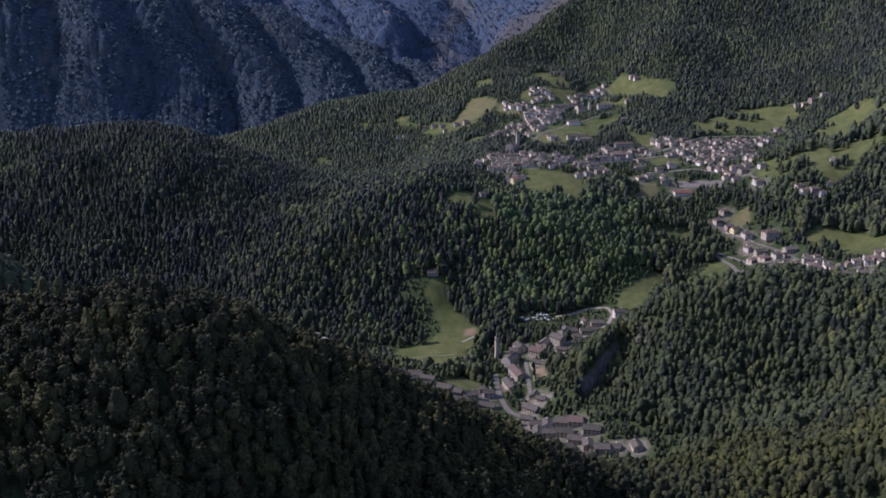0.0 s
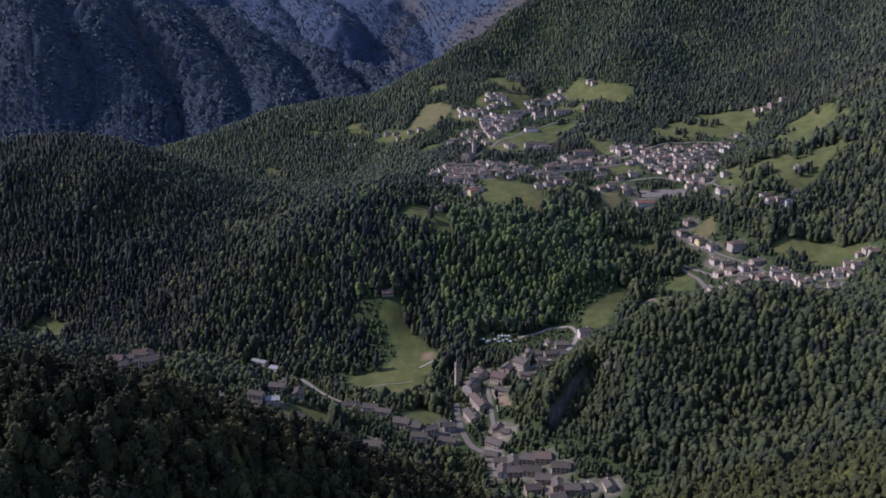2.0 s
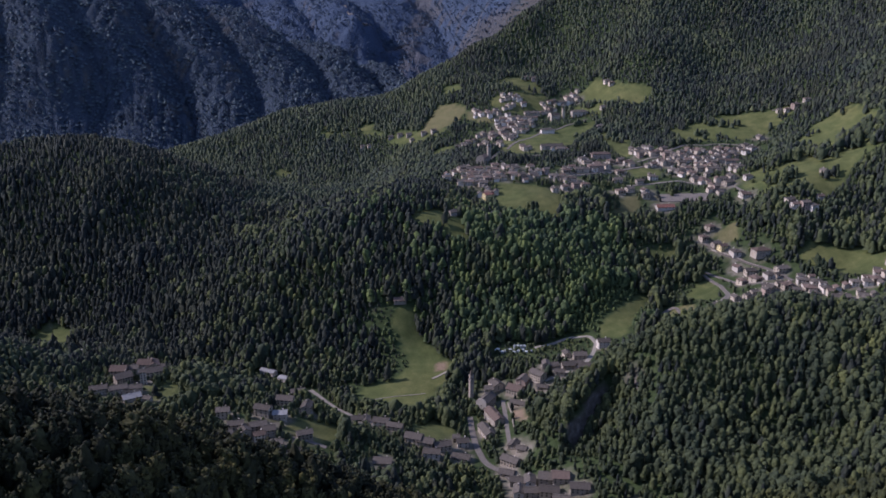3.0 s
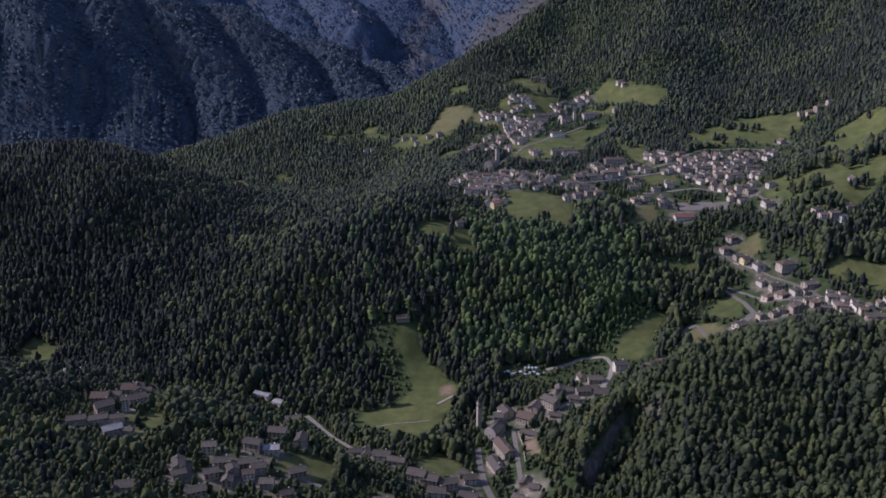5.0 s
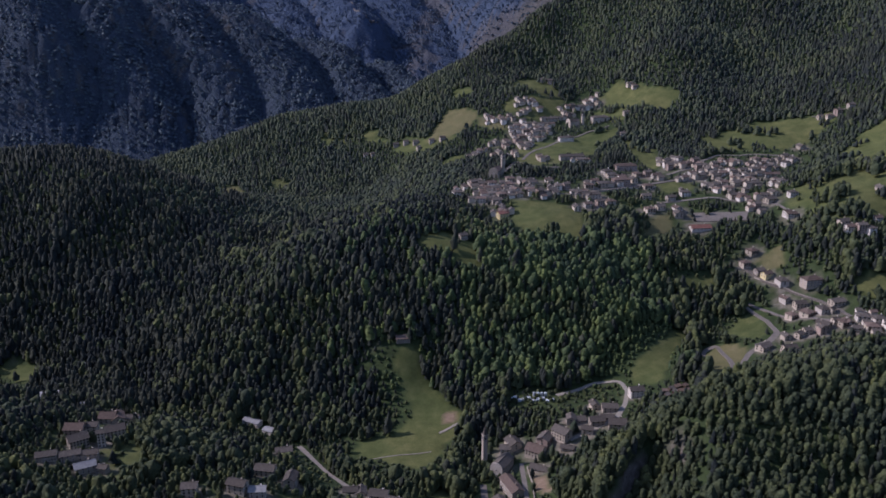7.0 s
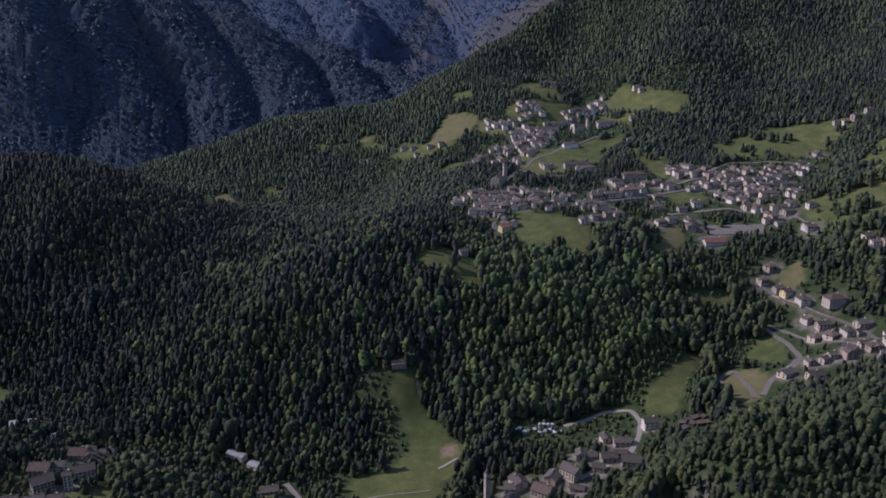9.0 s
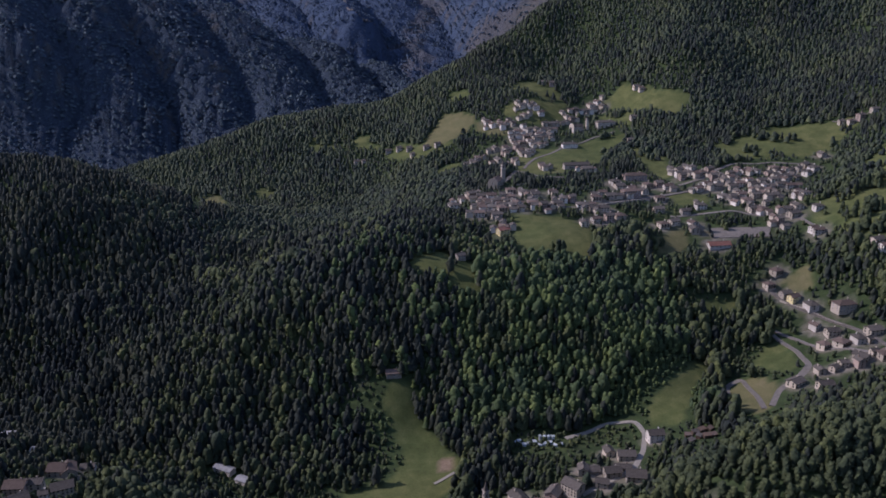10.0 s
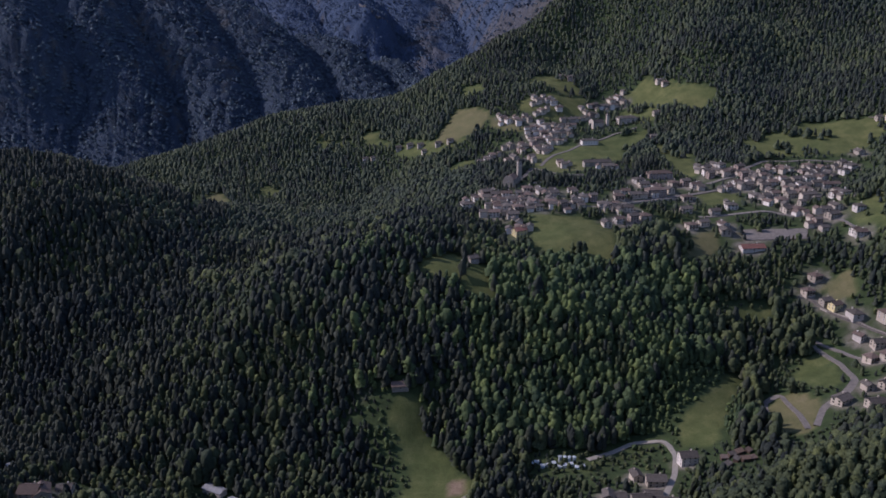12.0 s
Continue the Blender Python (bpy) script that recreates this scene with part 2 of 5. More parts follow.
def height(x, y):
    """The ground's height at arrays of places."""
    x, y = np.atleast_1d(np.asarray(x, float)), np.atleast_1d(np.asarray(y, float))
    z = np.empty(len(x))
    for k in range(0, len(x), 20000):
        z[k:k + 20000] = (_kernel(x[k:k + 20000], y[k:k + 20000]) * _weights).sum(1) + _mean
    z += 4.5 * _hash_noise(x, y, 82, 2) + 2.2 * _hash_noise(x, y, 40, 3) + 0.6 * _hash_noise(x, y, 17, 4)
    wild = np.clip((y - 2450) / 350, 0, 1)
    cross, down = 0.90 * x + 0.44 * y, 0.90 * y - 0.44 * x  # spurs run down towards the valley
    bend = cross + 60 * _hash_noise(x, y, 420, 8) + 22 * _hash_noise(x, y, 150, 9)
    gully = 2 * np.abs(np.sin(np.pi * bend / 265)) ** 0.75 - 1
    branch = 2 * np.abs(np.sin(np.pi * (bend + 0.55 * np.abs((bend / 265) % 1 - 0.5) * down) / 118 + 1.2 * _hash_noise(x, y, 210, 6))) ** 0.8 - 1
    small = 2 * np.abs(np.sin(np.pi * (cross - 0.5 * down) / 47 + 2.0 * _hash_noise(x, y, 90, 10))) ** 0.9 - 1
    tiny = _hash_noise(x, y, 34, 7)
    u = np.array((54.0, 67.0)) / math.hypot(54, 67)  # the rock face beside the village
    along, across = (x - 126) * u[0] + (y - 783) * u[1], (x - 126) * u[1] - (y - 783) * u[0]
    ends = np.clip(np.minimum(along + 14, 102 - along) / 26, 0, 1)
    step = np.clip(across / 7, 0, 1) * np.clip((75 - across) / 55, 0, 1)
    z += ends * (-24 * step * step * (3 - 2 * step) + 7 * np.clip(1 - np.abs(across + 6) / 22, 0, 1))
    return z + wild * ((32 + 12 * _hash_noise(x, y, 420, 12)) * gully + (12 + 6 * _hash_noise(x, y, 260, 13)) * branch + 5 * small + 4 * tiny)
# ---- land ends ----


# ---- land use ----
MEADOWS = {
    "big_meadow": [(-35, 1096), (-13, 1094), (-10, 1076), (0, 1061), (19, 1046), (33, 1021), (35, 988), (17, 967), (6, 948), (-11, 925), (-56, 952), (-83, 970), (-71, 992), (-35, 997), (-20, 1024), (-25, 1057), (-45, 1078)],
    "mill_field": [(-15, 843), (5, 882), (29, 860), (33, 834), (10, 819)],
    "bridge_meadow": [(222, 1068), (231, 1087), (257, 1114), (300, 1156), (300, 1141), (280, 1113), (263, 1081), (256, 1045), (232, 1032), (219, 1048)],
    "glade": [(317, 1222), (357, 1230), (356, 1218), (330, 1207), (321, 1213)],
    "bend_meadow": [(359, 1154), (381, 1172), (393, 1162), (393, 1128), (379, 1100), (363, 1107), (353, 1137)],
    "loop_field": [(307, 1102), (323, 1112), (333, 1115), (349, 1106), (355, 1085), (328, 1030), (302, 1037), (295, 1058)],
    "terrace_meadow": [(110, 1338), (115, 1369), (150, 1369), (193, 1361), (206, 1336), (204, 1296), (195, 1260), (166, 1271), (139, 1272), (108, 1277)],
    "sport_field": [(273, 1311), (312, 1357), (336, 1359), (331, 1323), (309, 1298), (274, 1278)],
    "hay_field": [(-2, 1846), (32, 1912), (72, 1895), (92, 1845), (74, 1814), (20, 1796), (-7, 1820)],
    "church_meadow": [(151, 1632), (179, 1695), (231, 1726), (289, 1762), (339, 1774), (343, 1756), (302, 1712), (272, 1634), (233, 1650), (208, 1571), (188, 1574), (157, 1594)],
    "slope_meadow": [(335, 1697), (376, 1722), (382, 1638), (378, 1553), (355, 1537), (342, 1579), (336, 1642)],
    "top_pasture": [(338, 1925), (371, 1937), (396, 1903), (470, 1827), (461, 1807), (433, 1796), (373, 1841), (348, 1892)],
    "hill_pasture": [(159, 1933), (175, 1990), (215, 2020), (257, 1971), (255, 1916), (216, 1905), (187, 1939)],
    "village_lawn": [(157, 1848), (211, 1868), (256, 1880), (239, 1835), (175, 1820)],
    "east_slope": [(500, 1385), (545, 1400), (592, 1472), (643, 1530), (692, 1565), (760, 1580), (760, 1459), (690, 1330), (643, 1310), (616, 1284), (583, 1258), (542, 1240), (517, 1262), (500, 1285), (512, 1310), (494, 1345)],
    "east_terrace": [(538, 1709), (584, 1728), (646, 1704), (691, 1695), (698, 1664), (633, 1618), (587, 1596), (527, 1615), (467, 1640), (473, 1695)],
    "farm_pasture": [(502, 1177), (548, 1176), (600, 1155), (615, 1115), (595, 1075), (550, 1109), (506, 1145)],
    "ploughed_field": [(415, 1262), (455, 1273), (450, 1231), (427, 1233)],
    "west_meadow": [(-549, 1194), (-536, 1209), (-500, 1203), (-474, 1142), (-516, 1171)],
    "garden_meadow": [(-131, 800), (-115, 815), (-84, 827), (-81, 800), (-94, 786), (-115, 781)],
    "hamlet_lawn": [(-272, 891), (-255, 892), (-243, 864), (-262, 862)],
    "hamlet_grass": [(-289, 886), (-281, 889), (-257, 841), (-265, 837)],
    "saddle_clearing": [(-408, 1807), (-390, 1812), (-365, 1797), (-350, 1757), (-324, 1579), (-330, 1538)],
    "forest_lawn": [(-228, 1932), (-179, 1923), (-182, 1909), (-222, 1920)],
    "cottage_lawn": [(-88, 1862), (-61, 1870), (-14, 1836), (23, 1810), (56, 1801), (34, 1781), (-10, 1788), (-65, 1832)],
    "spur_clearing": [(-232, 1941), (-213, 1952), (-186, 1942), (-164, 1911), (-181, 1901), (-218, 1917)],
    "spur_glade": [(-145, 1914), (-130, 1930), (-109, 1930), (-111, 1899), (-87, 1876), (-118, 1884)],
    "gully_grass": [(-314, 1785), (-296, 1819), (-269, 1801), (-284, 1776)],
    "upper_clearing": [(41, 1983), (75, 1969), (84, 1943), (50, 1937)],
    "hillside_orchard": [(90, 1849), (124, 1820), (146, 1791), (140, 1777), (108, 1792), (92, 1818)],
    "terrace_lawn": [(132, 1665), (156, 1723), (195, 1732), (241, 1725), (261, 1704), (219, 1639), (194, 1562), (146, 1579)],
    "quarter_lawn": [(131, 1853), (150, 1874), (187, 1885), (264, 1912), (249, 1869), (182, 1835)],
    "chapel_lawn": [(313, 1874), (344, 1888), (377, 1830), (358, 1788), (318, 1799)],
    "bend_lawn": [(339, 1473), (362, 1487), (397, 1478), (382, 1435), (341, 1437)],
    "hillside_strip": [(19, 1708), (42, 1718), (61, 1722), (57, 1705), (34, 1700), (19, 1687)],
    "church_field": [(94, 898), (101, 902), (106, 881), (103, 859), (93, 859), (91, 872)],
    "hay_scar": [(15, 1026), (23, 1030), (28, 1017), (22, 997), (15, 1002)],
    "works_yard": [(80, 1020), (130, 1015), (205, 1046), (202, 1062), (140, 1046), (84, 1046)],
    "cabin_garden": [(-14, 1195), (30, 1190), (34, 1270), (24, 1305), (-11, 1240)],
    "cabin_lawn": [(28, 1178), (60, 1175), (60, 1226), (40, 1220)],
}
DRY = {"saddle_clearing", "hillside_orchard", "hay_field", "ploughed_field", "loop_field", "sport_field"}
ROUGH = {"works_yard", "east_slope", "east_terrace", "farm_pasture", "hill_pasture", "village_lawn", "slope_meadow", "sport_field", "cabin_garden", "quarter_lawn", "chapel_lawn", "spur_clearing", "spur_glade", "gully_grass", "hillside_orchard"}
ROADS = {  # width, course
    "village_road": (6, [(86, 740), (72, 773), (58, 787), (50, 820), (48, 860), (48, 890)]),
    "church_lane": (5, [(86, 920), (85, 885), (83, 838), (83, 811)]),
    "bridge_road": (5, [(134, 1035), (179, 1059), (206, 1056), (210, 1035), (198, 994), (180, 960), (133, 938)]),
    "loop_road": (6, [(300, 1065), (313, 1110), (330, 1115), (328, 1071), (322, 1036)]),
    "bend_road": (7, [(386, 1186), (400, 1150), (397, 1112), (379, 1091), (349, 1069), (330, 1038)]),
    "main_road": (7, [(405, 1249), (424, 1215), (441, 1196), (466, 1163), (481, 1115)]),
    "lower_street": (6, [(391, 1189), (410, 1165), (426, 1140), (449, 1117), (473, 1098)]),
    "high_street": (8, [(182, 1402), (218, 1408), (270, 1443), (338, 1472), (389, 1491)]),
    "church_street": (6, [(107, 1508), (138, 1600), (169, 1556), (203, 1539)]),
    "upper_street": (5, [(152, 1607), (180, 1675), (231, 1730), (290, 1771), (330, 1785)]),
    "east_street": (6, [(367, 1512), (405, 1523), (472, 1600), (533, 1599), (592, 1574)]),
    "school_road": (6, [(324, 1396), (366, 1401), (414, 1398), (455, 1377), (483, 1361), (492, 1319)]),
    "west_road": (5, [(-132, 976), (-113, 941), (-94, 906), (-73, 872), (-46, 844)]),
    "hamlet_road": (4, [(-121, 785), (-105, 785), (-90, 780)]),
    "top_road": (4, [(671, 1701), (685, 1686), (706, 1681), (724, 1678)]),
    "meadow_track": (1, [(-56, 953), (-32, 955), (1, 958)]),
    "hay_track": (3, [(9, 987), (19, 993), (37, 1007)]),
    "far_road": (7, [(-392, 4201), (-360, 4131), (-315, 3954), (-276, 3944), (-227, 4007)]),
}
HOMES = {
    "hamlet_edge": [(-209, 784), (-205, 770), (-173, 789), (-180, 776), (-186, 750), (-233, 730)],
    "west_houses": [(-111, 789), (-141, 945), (-153, 790), (-164, 782), (-150, 778), (-133, 770), (-165, 770), (-115, 758), (-143, 786)],
    "right_village": [(436, 1207), (418, 1235), (430, 1180), (442, 1164), (424, 1142), (439, 1137), (456, 1135), (476, 1145), (464, 1130), (443, 1101), (457, 1104), (464, 1096), (435, 1089), (422, 1095), (397, 1091), (411, 1090), (366, 1074), (387, 1057), (420, 1271), (405, 1252)],
    "right_village_east": [(569, 1076), (526, 1029), (507, 1037), (497, 1032), (499, 1093), (487, 1103), (467, 1096), (604, 1098), (538, 1070), (501, 1068), (548, 1061), (558, 1062), (484, 1076), (468, 1078)],
    "farm": [(520, 1244), (536, 1228), (565, 1247), (546, 1227), (483, 1324), (524, 1232), (596, 1306), (521, 1244)],
    "upper_quarter": [(177, 1838), (200, 1865), (208, 1851), (119, 1817), (133, 1816), (154, 1815), (174, 1865), (190, 1867), (110, 1830), (159, 1788), (150, 1766), (179, 1794), (195, 1800), (204, 1782), (225, 1826), (217, 1805), (234, 1833), (173, 1773), (182, 1750), (191, 1766), (206, 1765), (154, 1736), (175, 1717), (163, 1698), (139, 1733), (118, 1743), (118, 1668), (142, 1642), (131, 1717), (257, 1859), (277, 1885), (295, 1894), (311, 1917), (324, 1923), (332, 1908), (264, 1849), (164, 1756), (194, 1740), (215, 1780)],
    "church_quarter": [(182, 1604), (244, 1574), (87, 1718), (79, 1702), (49, 1461), (64, 1457), (76, 1437), (39, 1431), (94, 1414), (76, 1406), (89, 1393), (70, 1377), (92, 1367), (98, 1335), (115, 1392), (108, 1409), (136, 1452), (149, 1438), (176, 1463), (121, 1399), (142, 1401), (155, 1391), (174, 1405), (198, 1426), (209, 1406), (233, 1436), (222, 1399), (255, 1448), (245, 1455), (89, 1432), (100, 1384), (82, 1415), (115, 1426), (186, 1424), (125, 1382), (119, 1466)],
    "high_street_houses": [(201, 1347), (219, 1364), (237, 1369), (253, 1378), (237, 1400), (273, 1505), (291, 1486), (321, 1508), (337, 1508), (324, 1451), (312, 1410), (306, 1362), (282, 1458), (276, 1490), (308, 1478), (347, 1497)],
    "east_quarter": [(381, 1566), (402, 1569), (378, 1532), (391, 1542), (421, 1545), (450, 1539), (475, 1551), (495, 1557), (528, 1570), (528, 1543), (549, 1557), (573, 1569), (612, 1598), (566, 1540), (541, 1519), (513, 1510), (503, 1527), (478, 1489), (463, 1499), (450, 1512), (432, 1510), (419, 1519), (404, 1501), (416, 1493), (388, 1488), (559, 1557), (580, 1552), (530, 1524), (432, 1528), (408, 1540)],
    "school_quarter": [(371, 1419), (414, 1453), (420, 1424), (435, 1400), (445, 1396), (457, 1414), (437, 1427), (475, 1449), (496, 1464), (500, 1421), (511, 1421), (488, 1388), (474, 1384), (476, 1370), (454, 1443), (438, 1453), (506, 1367), (453, 1356), (486, 1317), (346, 1404), (322, 1371), (346, 1368), (344, 1354), (465, 1462), (506, 1459), (475, 1431), (351, 1500), (497, 1490), (516, 1495), (437, 1485), (476, 1467), (463, 1481), (448, 1491)],
    "top_houses": [(678, 1685), (690, 1675), (703, 1674), (724, 1674)],
    "lodges": [(229, 1995), (244, 1977), (392, 1904), (399, 1890), (368, 1813), (347, 1738)],
    "west_cottages": [(-129, 1855), (-116, 1852), (-70, 1855), (-50, 1848), (-31, 1833), (-25, 1808), (0, 1807), (20, 1799), (40, 1225), (82, 1710)],
}

STREETS = {  # x, y, turn, width, depth, storeys, wall and roof
    "church_ridge": [
        (72, 941, -5, 8.4, 9, 2, "WS"), (80, 947, 30, 12.7, 12, 2, "CS"), (100, 930, -47, 21.6, 14, 2, "CB"), (100, 902, -42, 16.2, 8, 1, "CS"),
        (110, 942, -45, 12.7, 11, 2, "PS"), (126, 943, -66, 19.9, 12, 3, "CS"), (129, 925, -28, 10.4, 7, 1, "TS"), (138, 965, -10, 9.1, 8, 2, "CS"),
        (151, 945, -25, 9.3, 8, 2, "CS"), (162, 958, 10, 12.3, 10, 2, "TS"), (167, 997, 12, 9.2, 8, 2, "CS"), (180, 985, -2, 13.2, 10, 2, "CS"),
        (180, 949, -13, 14.7, 13, 2, "CS"), (173, 967, -7, 12.7, 7, 1, "PS"), (145, 966, 11, 12.4, 9, 1, "TS"),
    ],
    "village_foot": [
        (80, 783, -51, 21.8, 10, 2, "CS"), (86, 810, -38, 10.5, 8, 1, "TS"), (92, 798, -31, 7.9, 7, 1, "CS"), (82, 748, -12, 10.0, 9, 2, "TS"),
        (93, 743, -8, 11.4, 9, 2, "WS"), (108, 741, -18, 12.6, 12, 2, "TS"), (119, 737, -10, 12.4, 12, 2, "TB"), (82, 729, -11, 12.3, 9, 2, "WS"),
        (93, 725, -4, 12.3, 9, 2, "TS"), (107, 722, -13, 14.3, 10, 2, "CS"), (132, 716, -11, 14.1, 10, 2, "TS"), (75, 767, -26, 11.4, 8, 1, "TS"),
        (115, 706, -12, 12.2, 10, 2, "TS"), (125, 691, -7, 10.9, 9, 2, "CS"), (136, 683, -2, 12.0, 10, 2, "TS"), (148, 685, 3, 8.7, 8, 1, "WS"),
        (168, 683, 8, 10.9, 9, 1, "CS"), (104, 693, 13, 12.0, 9, 2, "TS"), (122, 675, 18, 11.8, 9, 1, "TS"),
    ],
    "mill_row": [
        (-68, 857, 5, 10.5, 8, 1, "TS"), (-59, 857, 4, 9.3, 8, 1, "CS"), (-43, 848, -16, 13.6, 10, 2, "WS"), (-29, 837, -27, 13.9, 8, 2, "TS"),
        (-10, 815, -29, 15.0, 11, 2, "TS"), (1, 810, -27, 14.3, 10, 2, "TS"), (7, 793, -13, 13.5, 9, 2, "WS"), (17, 808, 24, 14.8, 9, 2, "TS"),
        (31, 827, -2, 5.1, 7, 2, "TS"), (37, 821, 10, 9.8, 9, 2, "WS"), (-38, 772, -10, 16.4, 10, 1, "TS"), (35, 797, -25, 16.7, 9, 1, "TS"),
    ],
    "old_hamlet": [
        (-313, 965, 0, 13.1, 14, 2, "CB"), (-305, 966, 34, 13.5, 12, 2, "TB"), (-303, 998, 6, 10.4, 9, 1, "WS"), (-323, 915, 1, 15.1, 13, 2, "PB"),
        (-313, 921, 9, 13.7, 9, 2, "CS"), (-288, 917, 36, 20.9, 12, 2, "TS"), (-290, 891, 24, 5.0, 6, 4, "WS"), (-310, 889, 51, 24.5, 13, 2, "TS"),
        (-324, 860, 22, 26.6, 9, 1, "TS"), (-306, 864, 30, 16.2, 9, 1, "TS"), (-292, 867, 16, 15.2, 8, 1, "CS"), (-288, 849, 42, 14.4, 10, 1, "TM"),
        (-274, 849, -24, 9.7, 6, 1, "TS"), (-137, 847, -13, 14.5, 10, 2, "CS"), (-152, 812, -25, 13.4, 9, 2, "TS"), (-136, 810, 4, 11.1, 8, 1, "WM"),
        (-115, 839, -6, 11.9, 9, 2, "TS"), (-189, 809, 8, 10.3, 9, 2, "CS"),
    ],
}

def inside(x, y, poly):
    hit = np.zeros(len(x), bool)
    for (ax, ay), (bx, by) in zip(poly, poly[1:] + poly[:1]):
        if ay != by:
            hit ^= ((ay > y) != (by > y)) & (x < (bx - ax) * (y - ay) / (by - ay) + ax)
    return hit


def near_line(x, y, course):
    """How far places lie from a course."""
    best = np.full(len(x), 1e9)
    for (ax, ay), (bx, by) in zip(course, course[1:]):
        t = np.clip(((x - ax) * (bx - ax) + (y - ay) * (by - ay)) / ((bx - ax) ** 2 + (by - ay) ** 2), 0, 1)
        best = np.minimum(best, np.hypot(x - ax - t * (bx - ax), y - ay - t * (by - ay)))
    return best


YARD_HUTS = [(242, 1009), (250, 1013), (257, 1016), (265, 1017), (250, 1003), (257, 1001), (264, 1004), (241, 996)]
LARGE_BUILDINGS = [(72, 872), (62, 845), (67, 914), (268, 1812), (100, 1500), (465, 1191), (213, 1013), (318, 1809), (243, 1733), (232, 1597), (311, 1545), (286, 1462), (97, 1328), (424, 1226), (358, 1322), (375, 1323), (375, 1345), (400, 1345), (425, 1342), (212, 1584)]
STREET_HOMES = [h[:2] for group in STREETS.values() for h in group]
LONE_BUILDINGS = [(-197, 1031), (-181, 1023), (-168, 1010), (-439, 1090), (-421, 1094), (-372, 1050), (-31, 1099)]
ALL_HOMES = np.array([p for group in HOMES.values() for p in group] + STREET_HOMES + LARGE_BUILDINGS + LONE_BUILDINGS + YARD_HUTS, float)
BARE = {"church_field", "hay_scar"}


VILLAGE_HOMES = np.array([p for name, group in HOMES.items() if name not in ("west_cottages", "lodges", "top_houses", "farm") for p in group] + STREET_HOMES + LARGE_BUILDINGS, float)


def near_home(x, y, homes=ALL_HOMES):
    best = np.full(len(x), 1e9)
    for hx, hy in homes:
        best = np.minimum(best, (x - hx) ** 2 + (y - hy) ** 2)
    return np.sqrt(best)


def mesh_object(name, verts, faces, mats=(), index=None, smooth=False, parent=None):
    """A mesh object from arrays: verts (n, 3), faces (m, 3 or 4)."""
    me = bpy.data.meshes.new(name)
    verts, faces = np.asarray(verts, np.float32), np.asarray(faces, np.int32)
    k = faces.shape[1]
    me.vertices.add(len(verts))
    me.vertices.foreach_set("co", verts.ravel())
    me.loops.add(faces.size)
    me.loops.foreach_set("vertex_index", faces.ravel())
    me.polygons.add(len(faces))
    me.polygons.foreach_set("loop_start", np.arange(0, faces.size, k, dtype=np.int32))
    me.polygons.foreach_set("use_smooth", np.full(len(faces), smooth))
    for m in mats:
        me.materials.append(m)
    if index is not None:
        me.polygons.foreach_set("material_index", np.asarray(index, np.int32))
    me.update(calc_edges=True)
    ob = new(name, me)
    ob.parent = parent
    return ob


